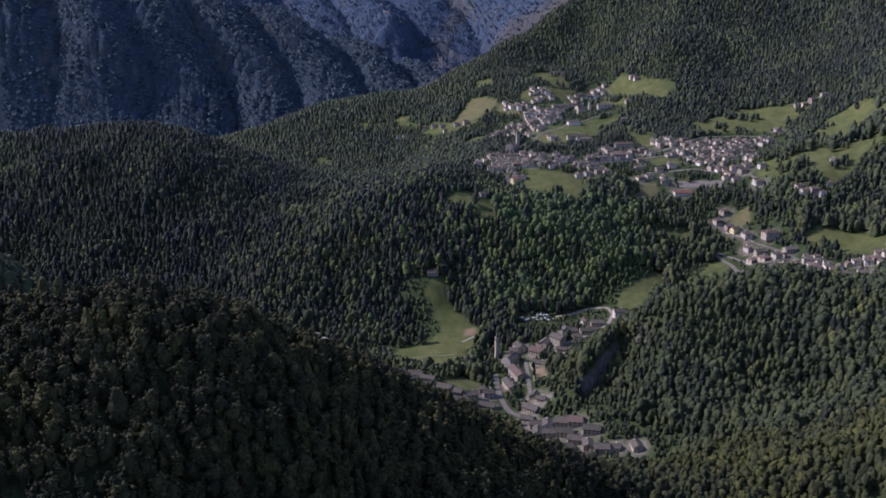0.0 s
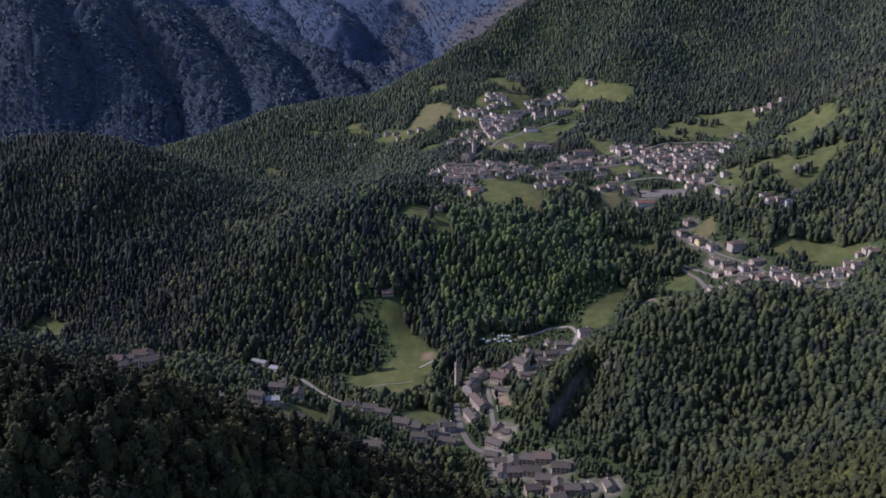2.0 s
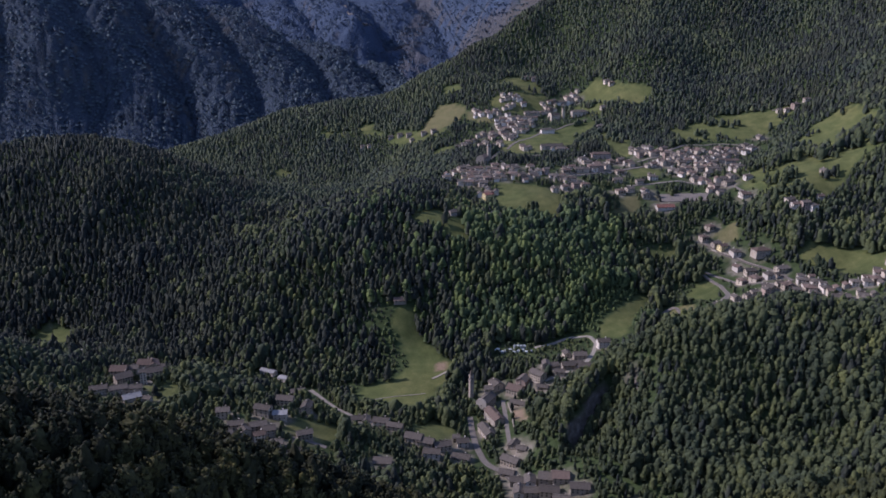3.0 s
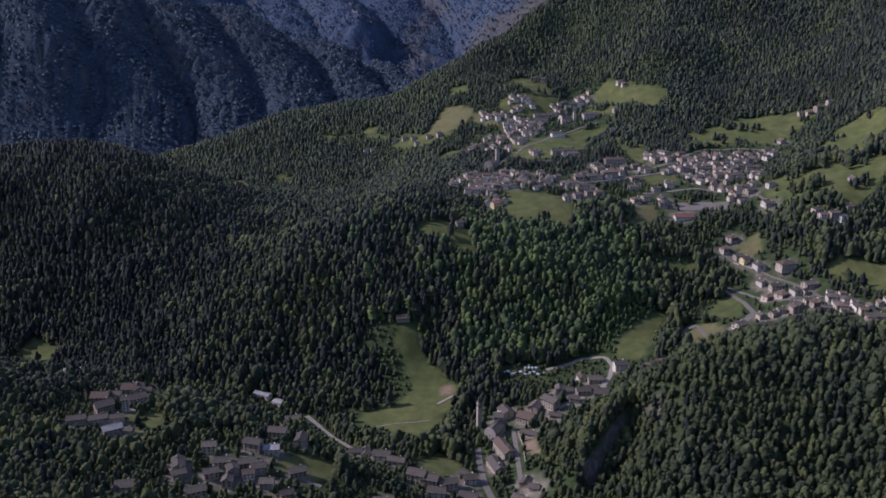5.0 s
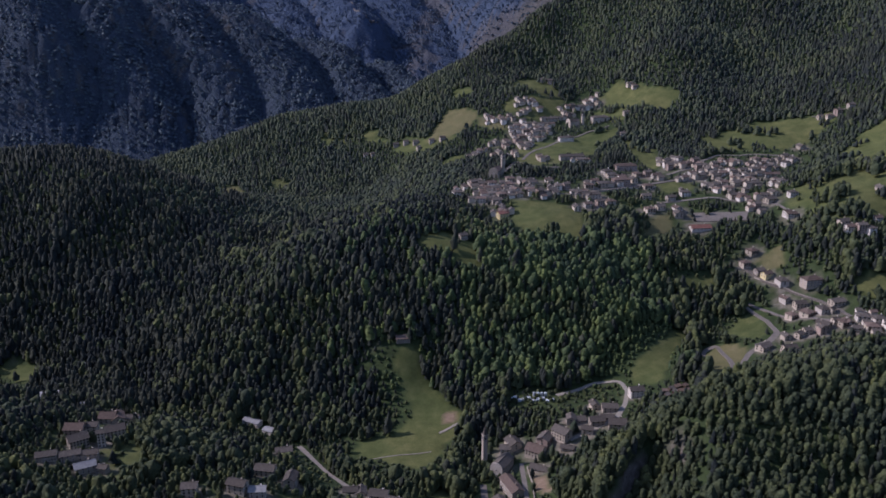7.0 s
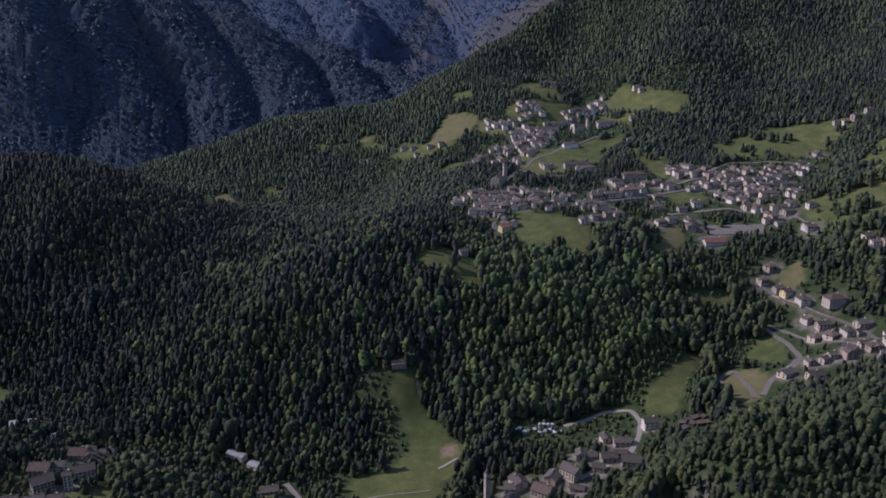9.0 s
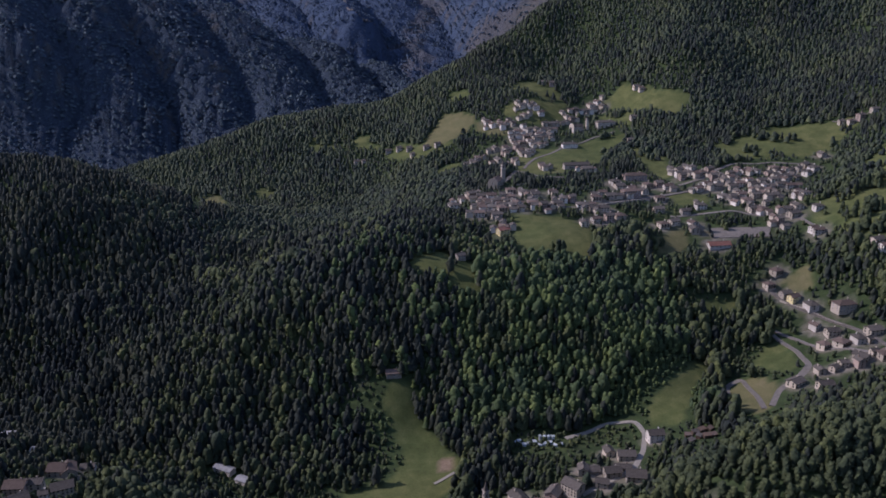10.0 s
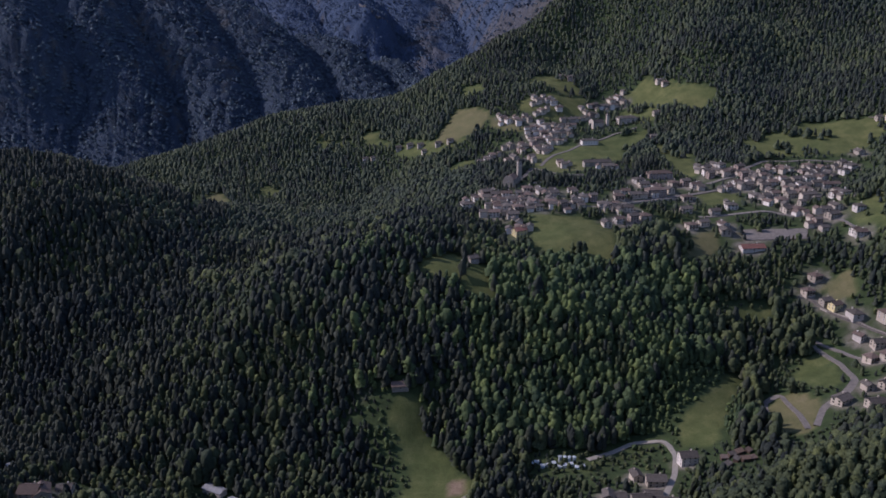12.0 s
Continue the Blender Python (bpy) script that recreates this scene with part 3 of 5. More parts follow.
# ---- ground ----
def ground_material():
    m, nt, b = material("ground", 0.95, 0.1)

    def attr(name):
        a = nt.nodes.new("ShaderNodeAttribute")
        a.attribute_name = name
        return a.outputs["Fac"]

    mid, fine, wide = noise_node(nt, 0.06, 6, 0.6), noise_node(nt, 0.7, 4, 0.65), noise_node(nt, 0.008, 4)
    floor = ramp_node(nt, mid, [(0.3, (0.022, 0.034, 0.014)), (0.7, (0.045, 0.066, 0.024))])
    grass = ramp_node(nt, mid, [(0.28, (0.050, 0.062, 0.022)), (0.5, (0.074, 0.087, 0.031)), (0.72, (0.108, 0.114, 0.044))])
    grass = mix_node(nt, 1.0, grass, ramp_node(nt, wide, [(0.3, (0.76, 0.86, 0.8)), (0.7, (1.22, 1.12, 1.1))]), "MULTIPLY")
    hay = ramp_node(nt, mid, [(0.25, (0.078, 0.083, 0.034)), (0.6, (0.112, 0.104, 0.047)), (0.8, (0.142, 0.124, 0.066))])
    grass = mix_node(nt, attr("dry"), grass, hay)
    rock = ramp_node(nt, noise_node(nt, 0.16, 6, 0.7), [(0.3, (0.05, 0.044, 0.034)), (0.55, (0.11, 0.099, 0.08)), (0.8, (0.22, 0.20, 0.168))])
    yard = ramp_node(nt, noise_node(nt, 0.09, 5, 0.65), [(0.32, (0.075, 0.08, 0.040)), (0.42, (0.125, 0.112, 0.082)), (0.6, (0.19, 0.170, 0.135))])
    earth = ramp_node(nt, noise_node(nt, 0.2, 5, 0.65), [(0.3, (0.13, 0.095, 0.06)), (0.7, (0.22, 0.165, 0.11))])
    # Far ground: distance haze painted in as a blue base colour.
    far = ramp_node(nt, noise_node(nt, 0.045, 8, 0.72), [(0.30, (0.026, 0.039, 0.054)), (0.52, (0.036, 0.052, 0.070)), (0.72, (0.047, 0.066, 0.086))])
    col = mix_node(nt, attr("meadow"), floor, grass)
    col = mix_node(nt, attr("yard"), col, yard)
    col = mix_node(nt, attr("bare"), col, earth)
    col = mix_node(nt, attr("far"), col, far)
    # Beyond the far crest the painted haze turns bluer and paler.
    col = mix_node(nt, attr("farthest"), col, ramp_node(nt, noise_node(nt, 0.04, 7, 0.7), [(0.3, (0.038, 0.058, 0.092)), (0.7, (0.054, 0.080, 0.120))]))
    col = mix_node(nt, attr("rock"), col, rock)
    tone = ramp_node(nt, fine, [(0.25, (0.75, 0.75, 0.75)), (0.75, (1.25, 1.25, 1.25))])
    nt.links.new(mix_node(nt, 1.0, col, tone, "MULTIPLY"), b.inputs["Base Color"])
    lumps = nt.nodes.new("ShaderNodeMath")
    lumps.operation = "MULTIPLY"
    nt.links.new(noise_node(nt, 0.08, 8, 0.75), lumps.inputs[0])
    nt.links.new(attr("far"), lumps.inputs[1])
    total = nt.nodes.new("ShaderNodeMath")
    total.operation = "MULTIPLY_ADD"
    total.inputs[1].default_value = 12.0
    nt.links.new(lumps.outputs[0], total.inputs[0])
    nt.links.new(fine, total.inputs[2])
    bump_node(nt, b, total.outputs[0], 1.0, 0.7)
    return m


def build_ground():
    ys = np.concatenate([np.arange(-800, 200, 25.0), np.arange(200, 2000, 6.4), np.arange(2000, 5300, 15.0)])
    us = np.linspace(-1, 1, 310)
    half = 420 + 0.60 * np.maximum(ys, 0)
    x, y = (us[None, :] * half[:, None]).ravel(), np.repeat(ys, len(us))
    z = height(x, y)
    rows, cols = len(ys), len(us)
    i = (np.arange(rows - 1)[:, None] * cols + np.arange(cols - 1)[None, :]).ravel()
    ob = mesh_object("ground", np.stack([x, y, z], 1), np.stack([i, i + 1, i + cols + 1, i + cols], 1), [ground_material()], smooth=True)
    meadow, dry, rock = np.zeros(len(x)), np.zeros(len(x)), np.zeros(len(x))
    wx, wy = x + 4 * _hash_noise(x, y, 22, 11), y + 5 * _hash_noise(x, y, 22, 12)
    bare = np.zeros(len(x))
    for name, poly in MEADOWS.items():
        hit = inside(wx, wy, poly)
        bare[hit] = 1 if name in BARE else 0
        meadow[hit] = 0.25 if name == "works_yard" else 1
        if name in DRY:
            dry[hit] = 1
    sel = (y > 600) & (y < 2100)
    yard = np.zeros(len(x))
    yard[sel] = np.clip((np.where(y[sel] > 1250, 19, 15) - near_home(x[sel], y[sel], VILLAGE_HOMES)) / 7, 0, 1)
    yard *= (1 - 0.75 * meadow) * np.where(y > 1250, np.clip(0.55 + 0.9 * _hash_noise(x, y, 24, 51), 0, 1), 1)
    zz = z.reshape(rows, cols)
    slope = np.hypot(np.gradient(zz, axis=0) / np.gradient(ys)[:, None], np.gradient(zz, axis=1) / (half[:, None] * 2 / (cols - 1))).ravel()
    rough = _hash_noise(x, y, 30, 21) * 0.25
    rock = np.clip((slope + rough - 1.45) / 0.3, 0, 1) * (y < 1500)
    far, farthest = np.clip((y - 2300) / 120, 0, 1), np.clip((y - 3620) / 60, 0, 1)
    rock = np.maximum(rock, far * np.clip((slope + rough * 1.6 + 0.35 * _hash_noise(x, y, 110, 22) - 1.75) / 0.5, 0, 0.6))
    gorge = np.clip(1 - near_line(x, y, [(-70, 3600), (-90, 3760), (-60, 4050), (-30, 4250), (20, 4450)]) / 170, 0, 1) * (y > 2700)
    rock = np.maximum(rock, np.clip((gorge + 0.5 * _hash_noise(x, y, 60, 23) + 0.3 * _hash_noise(x, y, 22, 24) - 0.62) / 0.2, 0, 0.5))
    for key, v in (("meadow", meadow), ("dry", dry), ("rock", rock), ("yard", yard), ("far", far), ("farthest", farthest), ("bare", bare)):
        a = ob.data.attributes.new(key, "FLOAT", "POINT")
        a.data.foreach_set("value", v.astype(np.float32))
    return tagged(ob, "steep wooded valley ground with mown meadows and bare rock", "ground", kind="structure")


build_ground()


# ---- trees ----
def ico():
    p = (1 + 5 ** 0.5) / 2
    v = np.array([(-1, p, 0), (1, p, 0), (-1, -p, 0), (1, -p, 0), (0, -1, p), (0, 1, p), (0, -1, -p), (0, 1, -p), (p, 0, -1), (p, 0, 1), (-p, 0, -1), (-p, 0, 1)])
    f = np.array([(0, 11, 5), (0, 5, 1), (0, 1, 7), (0, 7, 10), (0, 10, 11), (1, 5, 9), (5, 11, 4), (11, 10, 2), (10, 7, 6), (7, 1, 8),
                  (3, 9, 4), (3, 4, 2), (3, 2, 6), (3, 6, 8), (3, 8, 9), (4, 9, 5), (2, 4, 11), (6, 2, 10), (8, 6, 7), (9, 8, 1)])
    return v / np.linalg.norm(v[0]), f


ICO = ico()
OCTA = (np.array([(1, 0, 0), (-1, 0, 0), (0, 1, 0), (0, -1, 0), (0, 0, 1), (0, 0, -1)], float),
        np.array([(0, 2, 4), (2, 1, 4), (1, 3, 4), (3, 0, 4), (2, 0, 5), (1, 2, 5), (3, 1, 5), (0, 3, 5)]))


def merged(parts):
    vs, fs, n = [], [], 0
    for v, f in parts:
        vs.append(v)
        fs.append(f + n)
        n += len(v)
    return np.concatenate(vs), np.concatenate(fs)


def crown_shape(rng, clumps, size, leaves=0, low=0.22, point=0.4):
    """A broadleaf crown one metre high: many crumpled clumps of foliage round a core, with loose sprays of leaves."""
    parts = []
    wide = rng.uniform(0.26, 0.33)
    lobes = rng.normal(0, 1, (4, 3))
    lobes /= np.linalg.norm(lobes, axis=1)[:, None]
    core = ICO if clumps > 20 else OCTA
    v = core[0] * rng.uniform(0.8, 1.15, (len(core[0]), 1)) * np.array([wide * 0.68, wide * 0.68, 0.33]) + (0, 0, 0.55)
    parts.append((v, core[1]))
    for k in range(clumps):
        t = (k + 0.5) / clumps
        zc, a = 1 - 1.75 * t, k * 2.39996 + rng.uniform(-0.5, 0.5)
        r = (1 - point) * math.sqrt(max(0, 1 - zc * zc)) + point * ((1 - zc) / 1.75) ** 0.8
        d = np.array([math.cos(a) * r, math.sin(a) * r, zc])
        swell = 0.86 + 0.30 * max(0.0, float((lobes @ d).max())) ** 3 + rng.uniform(-0.14, 0.10)
        c = np.array([d[0] * wide, d[1] * wide, d[2] * (0.97 - low) / 2]) * swell * 0.86 + (0, 0, (1 + low) / 2 - 0.03)
        q = OCTA[0] * rng.uniform(0.45, 1.5, (6, 1)) * size * rng.uniform(0.6, 1.45)
        turn = np.array(Euler(rng.uniform(0, 6.28, 3)).to_matrix())
        q = q @ turn * (1, 1, 0.85)
        q[:, 2] -= 0.5 * np.hypot(q[:, 0] + c[0], q[:, 1] + c[1]) - 0.5 * math.hypot(c[0], c[1])
        parts.append((q + c, OCTA[1]))
    core = np.concatenate([p[0] for p in parts[1:]])
    for _ in range(leaves):
        c = core[rng.integers(len(core))] * rng.uniform(0.97, 1.05)
        parts.append((c + rng.normal(0, 1, (4, 3)) * rng.uniform(0.016, 0.038), np.array([(0, 1, 2), (0, 2, 3)])))
    return merged(parts)


def spindle_shape(rng, rings, sides, cone=0.0):
    """An upright ragged crown one metre high, fullest below the middle; cone: how far it is drawn out to a spruce's point."""
    hs = np.linspace(0.20, 0.93, rings)
    full = 0.35 * np.sqrt(1 - ((hs - 0.45) / 0.57) ** 2)
    drawn = 0.29 * (1.05 - hs) ** 0.8
    rs = full * (1 - cone) + drawn * cone
    lobe = rng.uniform(0, 6.28, 2)
    v, f = [], []
    for n, (h, r) in enumerate(zip(hs, rs)):
        a = np.arange(sides) * 2 * np.pi / sides + n * 0.5 * 2 * np.pi / sides + rng.uniform(-0.2, 0.2, sides)
        k = r * rng.uniform(0.62, 1.26, sides) * (1 + 0.20 * np.sin(2 * a + lobe[0] + 3 * h) + 0.10 * np.sin(3 * a + lobe[1] - 4 * h))
        v.append(np.stack([np.cos(a) * k, np.sin(a) * k, h + rng.uniform(-0.5, 0.5, sides) / rings * 0.75], 1))
    j = np.arange(sides)
    for n in range(rings - 1):
        a, b, c, d = j + n * sides, (j + 1) % sides + n * sides, (j + 1) % sides + (n + 1) * sides, j + (n + 1) * sides
        f += [np.stack([a, b, c], 1), np.stack([a, c, d], 1)]
    tip = rings * sides
    f.append(np.stack([j + (rings - 1) * sides, (j + 1) % sides + (rings - 1) * sides, np.full(sides, tip)], 1))
    v.append(np.array([(rng.uniform(-0.04, 0.04), rng.uniform(-0.04, 0.04), 1.0)]))
    return np.concatenate(v), np.concatenate(f)


def tufted_shape(rng, rings, sides, tufts, size, cone=0.0):
    """A spindle crown with tufts of foliage standing out of it."""
    v, f = spindle_shape(rng, rings, sides, cone)
    parts = [(v * (0.92, 0.92, 1.0), f)]
    for k in range(tufts):
        c = v[rng.integers(sides, len(v) - 1)]
        q = OCTA[0] * rng.uniform(0.6, 1.4, (6, 1)) * size * rng.uniform(0.7, 1.3)
        parts.append((q @ np.array(Euler(rng.uniform(0, 6.28, 3)).to_matrix()) * (1, 1, 0.9) + c * (0.9, 0.9, 1), OCTA[1]))
    return merged(parts)


TETRA = (np.array([(1, 1, 1), (1, -1, -1), (-1, 1, -1), (-1, -1, 1)], float), np.array([(0, 1, 2), (0, 3, 1), (0, 2, 3), (1, 3, 2)]))


def leafy_shape(rng, rings, sides, sprays, size):
    """A near crown: a lean core under many small sprays of leaves with dark gaps between them."""
    v, f = spindle_shape(rng, rings, sides, rng.uniform(0, 0.45))
    parts = [(v * (0.80, 0.80, 0.95), f)]
    for k in range(sprays):
        a, b = v[rng.integers(sides, len(v) - 1)], v[rng.integers(sides, len(v) - 1)]
        t = rng.uniform(0, 0.35)
        q = TETRA[0] * rng.uniform(0.45, 1.1, (4, 1)) * size * rng.uniform(0.6, 1.5)
        parts.append((q @ np.array(Euler(rng.uniform(0, 6.28, 3)).to_matrix()) + (a * (1 - t) + b * t) * rng.uniform(0.85, 1.08), TETRA[1]))
    return merged(parts)


def planted(name, shapes, places, mat, label, smooth=False):
    """Many trees as one mesh. places: rows of x, y, z, height, spread, shape number."""
    vs, fs, n = [], [], 0
    rng = np.random.default_rng(len(places))
    for s, (v, f) in enumerate(shapes):
        rows = places[places[:, 5] == s]
        if not len(rows):
            continue
        a = rng.uniform(0, 6.28, len(rows))
        c, d, h, w = np.cos(a), np.sin(a), rows[:, 3], rows[:, 4]
        lean = rng.normal(0, 0.03, (len(rows), 2))
        x = (v[None, :, 0] * c[:, None] - v[None, :, 1] * d[:, None]) * w[:, None] + rows[:, 0:1] + lean[:, 0:1] * v[None, :, 2] * h[:, None]
        y = (v[None, :, 0] * d[:, None] + v[None, :, 1] * c[:, None]) * w[:, None] + rows[:, 1:2] + lean[:, 1:2] * v[None, :, 2] * h[:, None]
        z = v[None, :, 2] * h[:, None] + rows[:, 2:3] - 0.4
        vs.append(np.stack([x, y, z], 2).reshape(-1, 3))
        fs.append((f[None] + (np.arange(len(rows)) * len(v))[:, None, None]).reshape(-1, 3) + n)
        n += len(rows) * len(v)
    if vs:
        tagged(mesh_object(name, np.concatenate(vs), np.concatenate(fs), [mat], smooth=smooth), label, "woods", kind="stuff")


ROCK_A, ROCK_B = np.array((126.0, 783.0)), np.array((180.0, 850.0))


def rock_side(x, y):
    """Along and across the rock face; across grows towards the gully."""
    u = (ROCK_B - ROCK_A) / np.linalg.norm(ROCK_B - ROCK_A)
    dx, dy = x - ROCK_A[0], y - ROCK_A[1]
    return dx * u[0] + dy * u[1], dx * u[1] - dy * u[0]


def free_ground(x, y, room=0.0):
    """Where trees may stand: off meadows, roads, houses and bare rock."""
    ok = np.ones(len(x), bool)
    wx, wy = x + 4 * _hash_noise(x, y, 22, 11), y + 5 * _hash_noise(x, y, 22, 12)
    belt = _hash_noise(x, y, 26, 41) * (_hash_noise(x, y, 9, 42) > -0.2)
    level = {"works_yard": -2.0, "east_terrace": 0.02, "east_slope": 0.12}
    for name, poly in MEADOWS.items():
        ok &= ~inside(wx, wy, poly) | ((belt > level.get(name, 0.42)) & (name in ROUGH))
    for width, course in ROADS.values():
        ok &= near_line(x, y, course) > width / 2 + 3
    ok &= (near_home(x, y, VILLAGE_HOMES) > np.where(y > 1250, 10.5, np.where(x < 0, 10.5, 12.5))) & (near_home(x, y) > 8)
    s, d = rock_side(x, y)
    return ok & ~((s > 8) & (s < 90) & (d > -1) & (d < 9))


def tall_limit(x, y, z):
    """How high trees may grow: low scrub along the foot of clearings, roads and houses."""
    cap = np.full(len(x), 99.0)
    within = np.zeros(len(x), bool)
    for poly in MEADOWS.values():
        within |= inside(x, y, poly)
    cap[inside(x, y, MEADOWS["works_yard"])] = 4.5
    for name in ("big_meadow", "bridge_meadow", "glade", "bend_meadow", "saddle_clearing"):  # scrub on the sunny side
        for d, most in ((6, 3.0), (12, 4.0), (20, 5.5), (30, 7.5), (40, 10.0)):
            k = inside(x + d, y - 0.16 * d, MEADOWS[name]) & ~within
            cap[k] = np.minimum(cap[k], most)
    for d in (7, 14, 21, 28, 36, 46):
        px, py = x + 0.05 * d, y + d
        clear = np.zeros(len(x), bool)
        for poly in MEADOWS.values():
            clear |= inside(px, py, poly)
        for width, course in ROADS.values():
            clear |= near_line(px, py, course) < width / 2 + 1
        home = near_home(px, py) < 8
        hit = (clear | home) & ~within
        k = np.flatnonzero(hit)
        low = height(px[k], py[k]) - z[k] + 0.27 * d + np.where(home[k], 4.0, 0.5)
        cap[k] = np.minimum(cap[k], np.maximum(low, 2.5))
    return cap


def scatter(rng, y0, y1, step, side=0.575, extra=45):
    ys = np.arange(y0, y1, step)
    out = []
    for y in ys:
        half = side * y + extra
        xs = np.arange(-half, half, step)
        out.append(np.stack([xs + rng.uniform(-0.48, 0.48, len(xs)) * step, y + rng.uniform(-0.48, 0.48, len(xs)) * step], 1))
    p = np.concatenate(out)
    return p[:, 0], p[:, 1]


def woods():
    rng = np.random.default_rng(7)
    # the near hill and the slopes in front of the villages
    x, y = scatter(rng, 190, 640, 5.6)
    keep = free_ground(x, y)
    x, y = x[keep], y[keep]
    z = height(x, y)
    pine = rng.uniform(0, 1, len(x)) < 0.05 + 0.12 * (_hash_noise(x, y, 70, 31) > 0.3)
    near = [leafy_shape(rng, 4, 7, 58, 0.050) for _ in range(6)]
    plain = [tufted_shape(rng, 4, 7, 4, 0.09, rng.uniform(0, 0.6)) for _ in range(6)]
    spruce = [tufted_shape(rng, 6, 8, 10, 0.05, 0.9) for _ in range(4)]
    h = rng.uniform(8, 15, len(x)) * (1 + 0.15 * _hash_noise(x, y, 60, 33))
    single = (x > -215) & (x < 60) & (y > 285) & (y < 432) & (rng.uniform(0, 1, len(x)) < 0.30) & ~pine
    single &= np.cumsum(single) <= 290
    b = ~pine & ~single
    open_side = (x > -235) & (x < 135) & (y > 208) & (y < 455)
    seen = b & ~open_side & (x > 110)
    planted("hillside_woods", plain, np.stack([x, y, z, h * 1.1, h * 0.9, rng.integers(0, 6, len(x))], 1)[seen], HILLLEAF, "broadleaf woods on the slopes beside the near hill", True)
    plain = [spindle_shape(rng, 3, 5) for _ in range(4)]
    planted("hilltop_woods", plain, np.stack([x, y, z, h * 1.1, h, rng.integers(0, 4, len(x))], 1)[b & ~open_side & ~seen], SHADELEAF, "broadleaf woods behind and below the near hill")
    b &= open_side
    planted("broadleaf_woods", near, np.stack([x, y, z, h, h * rng.uniform(0.85, 1.2, len(x)), rng.integers(0, 6, len(x))], 1)[b], SHADELEAF, "dense green broadleaf woods covering the near hillside", True)
    planted("spruce_woods", spruce, np.stack([x, y, z, h * 1.25, h * 1.15, rng.integers(0, 4, len(x))], 1)[pine], SHADELEAF, "green spruces, darkened for shade, among the near hillside woods", True)
    trees = np.stack([x, y, z, h], 1)[single]
    # middle slopes
    x, y = scatter(rng, 640, 1420, 6.1)
    keep = free_ground(x, y)
    home = near_home(x, y, VILLAGE_HOMES)
    keep &= (home > 24) | (rng.uniform(0, 1, len(x)) < np.where(y > 1000, 0.2, 0.9))
    x, y = x[keep], y[keep]
    z = height(x, y)
    dark = np.where(x < 60, 0.5, 0.30) * (1 + 0.8 * _hash_noise(x, y, 90, 35)) * np.clip((y - 700) / 300, 0.25, 1)
    dark = np.where((x > 40) & (x < 290) & (y > 1060) & (y < 1250), 0.10, dark)
    dark = np.where((x < -130) & (y > 1040), np.where((x > -270) & (y < 1300), 0.45, 0.85), dark)
    pine = rng.uniform(0, 1, len(x)) < dark
    h = rng.uniform(10.5, 16.5, len(x)) * (1 + 0.30 * _hash_noise(x, y, 42, 36)) * np.where(near_home(x, y, VILLAGE_HOMES) < 40, 0.62, 1)
    age = rng.choice([0.8, 1.0, 1.3], len(x), p=[0.35, 0.42, 0.23])
    h = np.minimum(h * age ** 0.5, tall_limit(x, y, z) / np.where(pine, 1.35, 1.0) * rng.uniform(0.8, 1.25, len(x)))
    mid = [spindle_shape(rng, 4, 7, rng.uniform(0, 0.45)) for _ in range(5)] + [tufted_shape(rng, 4, 6, 3, 0.09, rng.uniform(0, 0.4)) for _ in range(3)]
    spruce = [spindle_shape(rng, 4, 6, rng.uniform(0.6, 1.0)) for _ in range(5)]
    rock = (x > 130) & (x < 440) & (y > 640) & (y < 905)
    full = [tufted_shape(rng, 5, 8, 12, 0.07, rng.uniform(0, 0.5)) for _ in range(7)]
    planted("ridge_woods", full, np.stack([x, y, z, h * 1.1, h * rng.uniform(0.68, 0.98, len(x)), rng.integers(0, 7, len(x))], 1)[rock & ~pine], BROADLEAF, "dense broadleaf woods on the rocky ridge beside the village", True)
    tall = [spindle_shape(rng, 6, 8, 0.9) for _ in range(4)]
    planted("ridge_spruces", tall, np.stack([x, y, z, h * 1.2, h * 0.95, rng.integers(0, 4, len(x))], 1)[rock & pine], CONIFER, "dark spruces among the woods on the rocky ridge", True)
    pine, leafy = pine & ~rock, ~pine & ~rock
    rows = np.stack([x, y, z, h * 1.1, np.maximum(h, 8) * age ** 0.6 * rng.uniform(0.84, 1.12, len(x)), rng.integers(0, 8, len(x))], 1)
    light_leafy = leafy & (x > -120) & (x < 290) & (y > 1050) & (y < 1270) & (_hash_noise(x, y, 60, 46) + 0.5 * _hash_noise(x, y, 18, 47) > -0.5)
    planted("young_woods", mid, rows[light_leafy], LIGHTLEAF, "light green broadleaf woods between the villages", True)
    leafy &= ~light_leafy
    planted("mixed_woods", mid, rows[leafy], BROADLEAF, "broadleaf trees of the mixed woods on the middle slopes", True)
    planted("spruce_forest", spruce, np.stack([x, y, z, h * 1.2, h * 1.25, rng.integers(0, 5, len(x))], 1)[pine], CONIFER, "dark spruce forest on the middle slopes", True)
    # upper slopes
    x, y = scatter(rng, 1420, 2420, 6.9)
    keep = free_ground(x, y) & ((y < 2140) | (x > 130))
    keep &= (near_home(x, y, VILLAGE_HOMES) > 25) | (rng.uniform(0, 1, len(x)) < 0.30)
    x, y = x[keep], y[keep]
    z = height(x, y)
    pine = rng.uniform(0, 1, len(x)) < np.where(x < 60, np.where((x < -300) & (y < 1590), 0.85, 0.14), 0.5) * (1 + 0.9 * _hash_noise(x, y, 120, 38))
    h = rng.uniform(8.5, 12.5, len(x)) * (1 + 0.26 * _hash_noise(x, y, 42, 39)) * np.where(near_home(x, y, VILLAGE_HOMES) < 40, 0.65, 1)
    h = np.minimum(h, tall_limit(x, y, z) / np.where(pine, 1.35, 1.0) * rng.uniform(0.8, 1.25, len(x)))
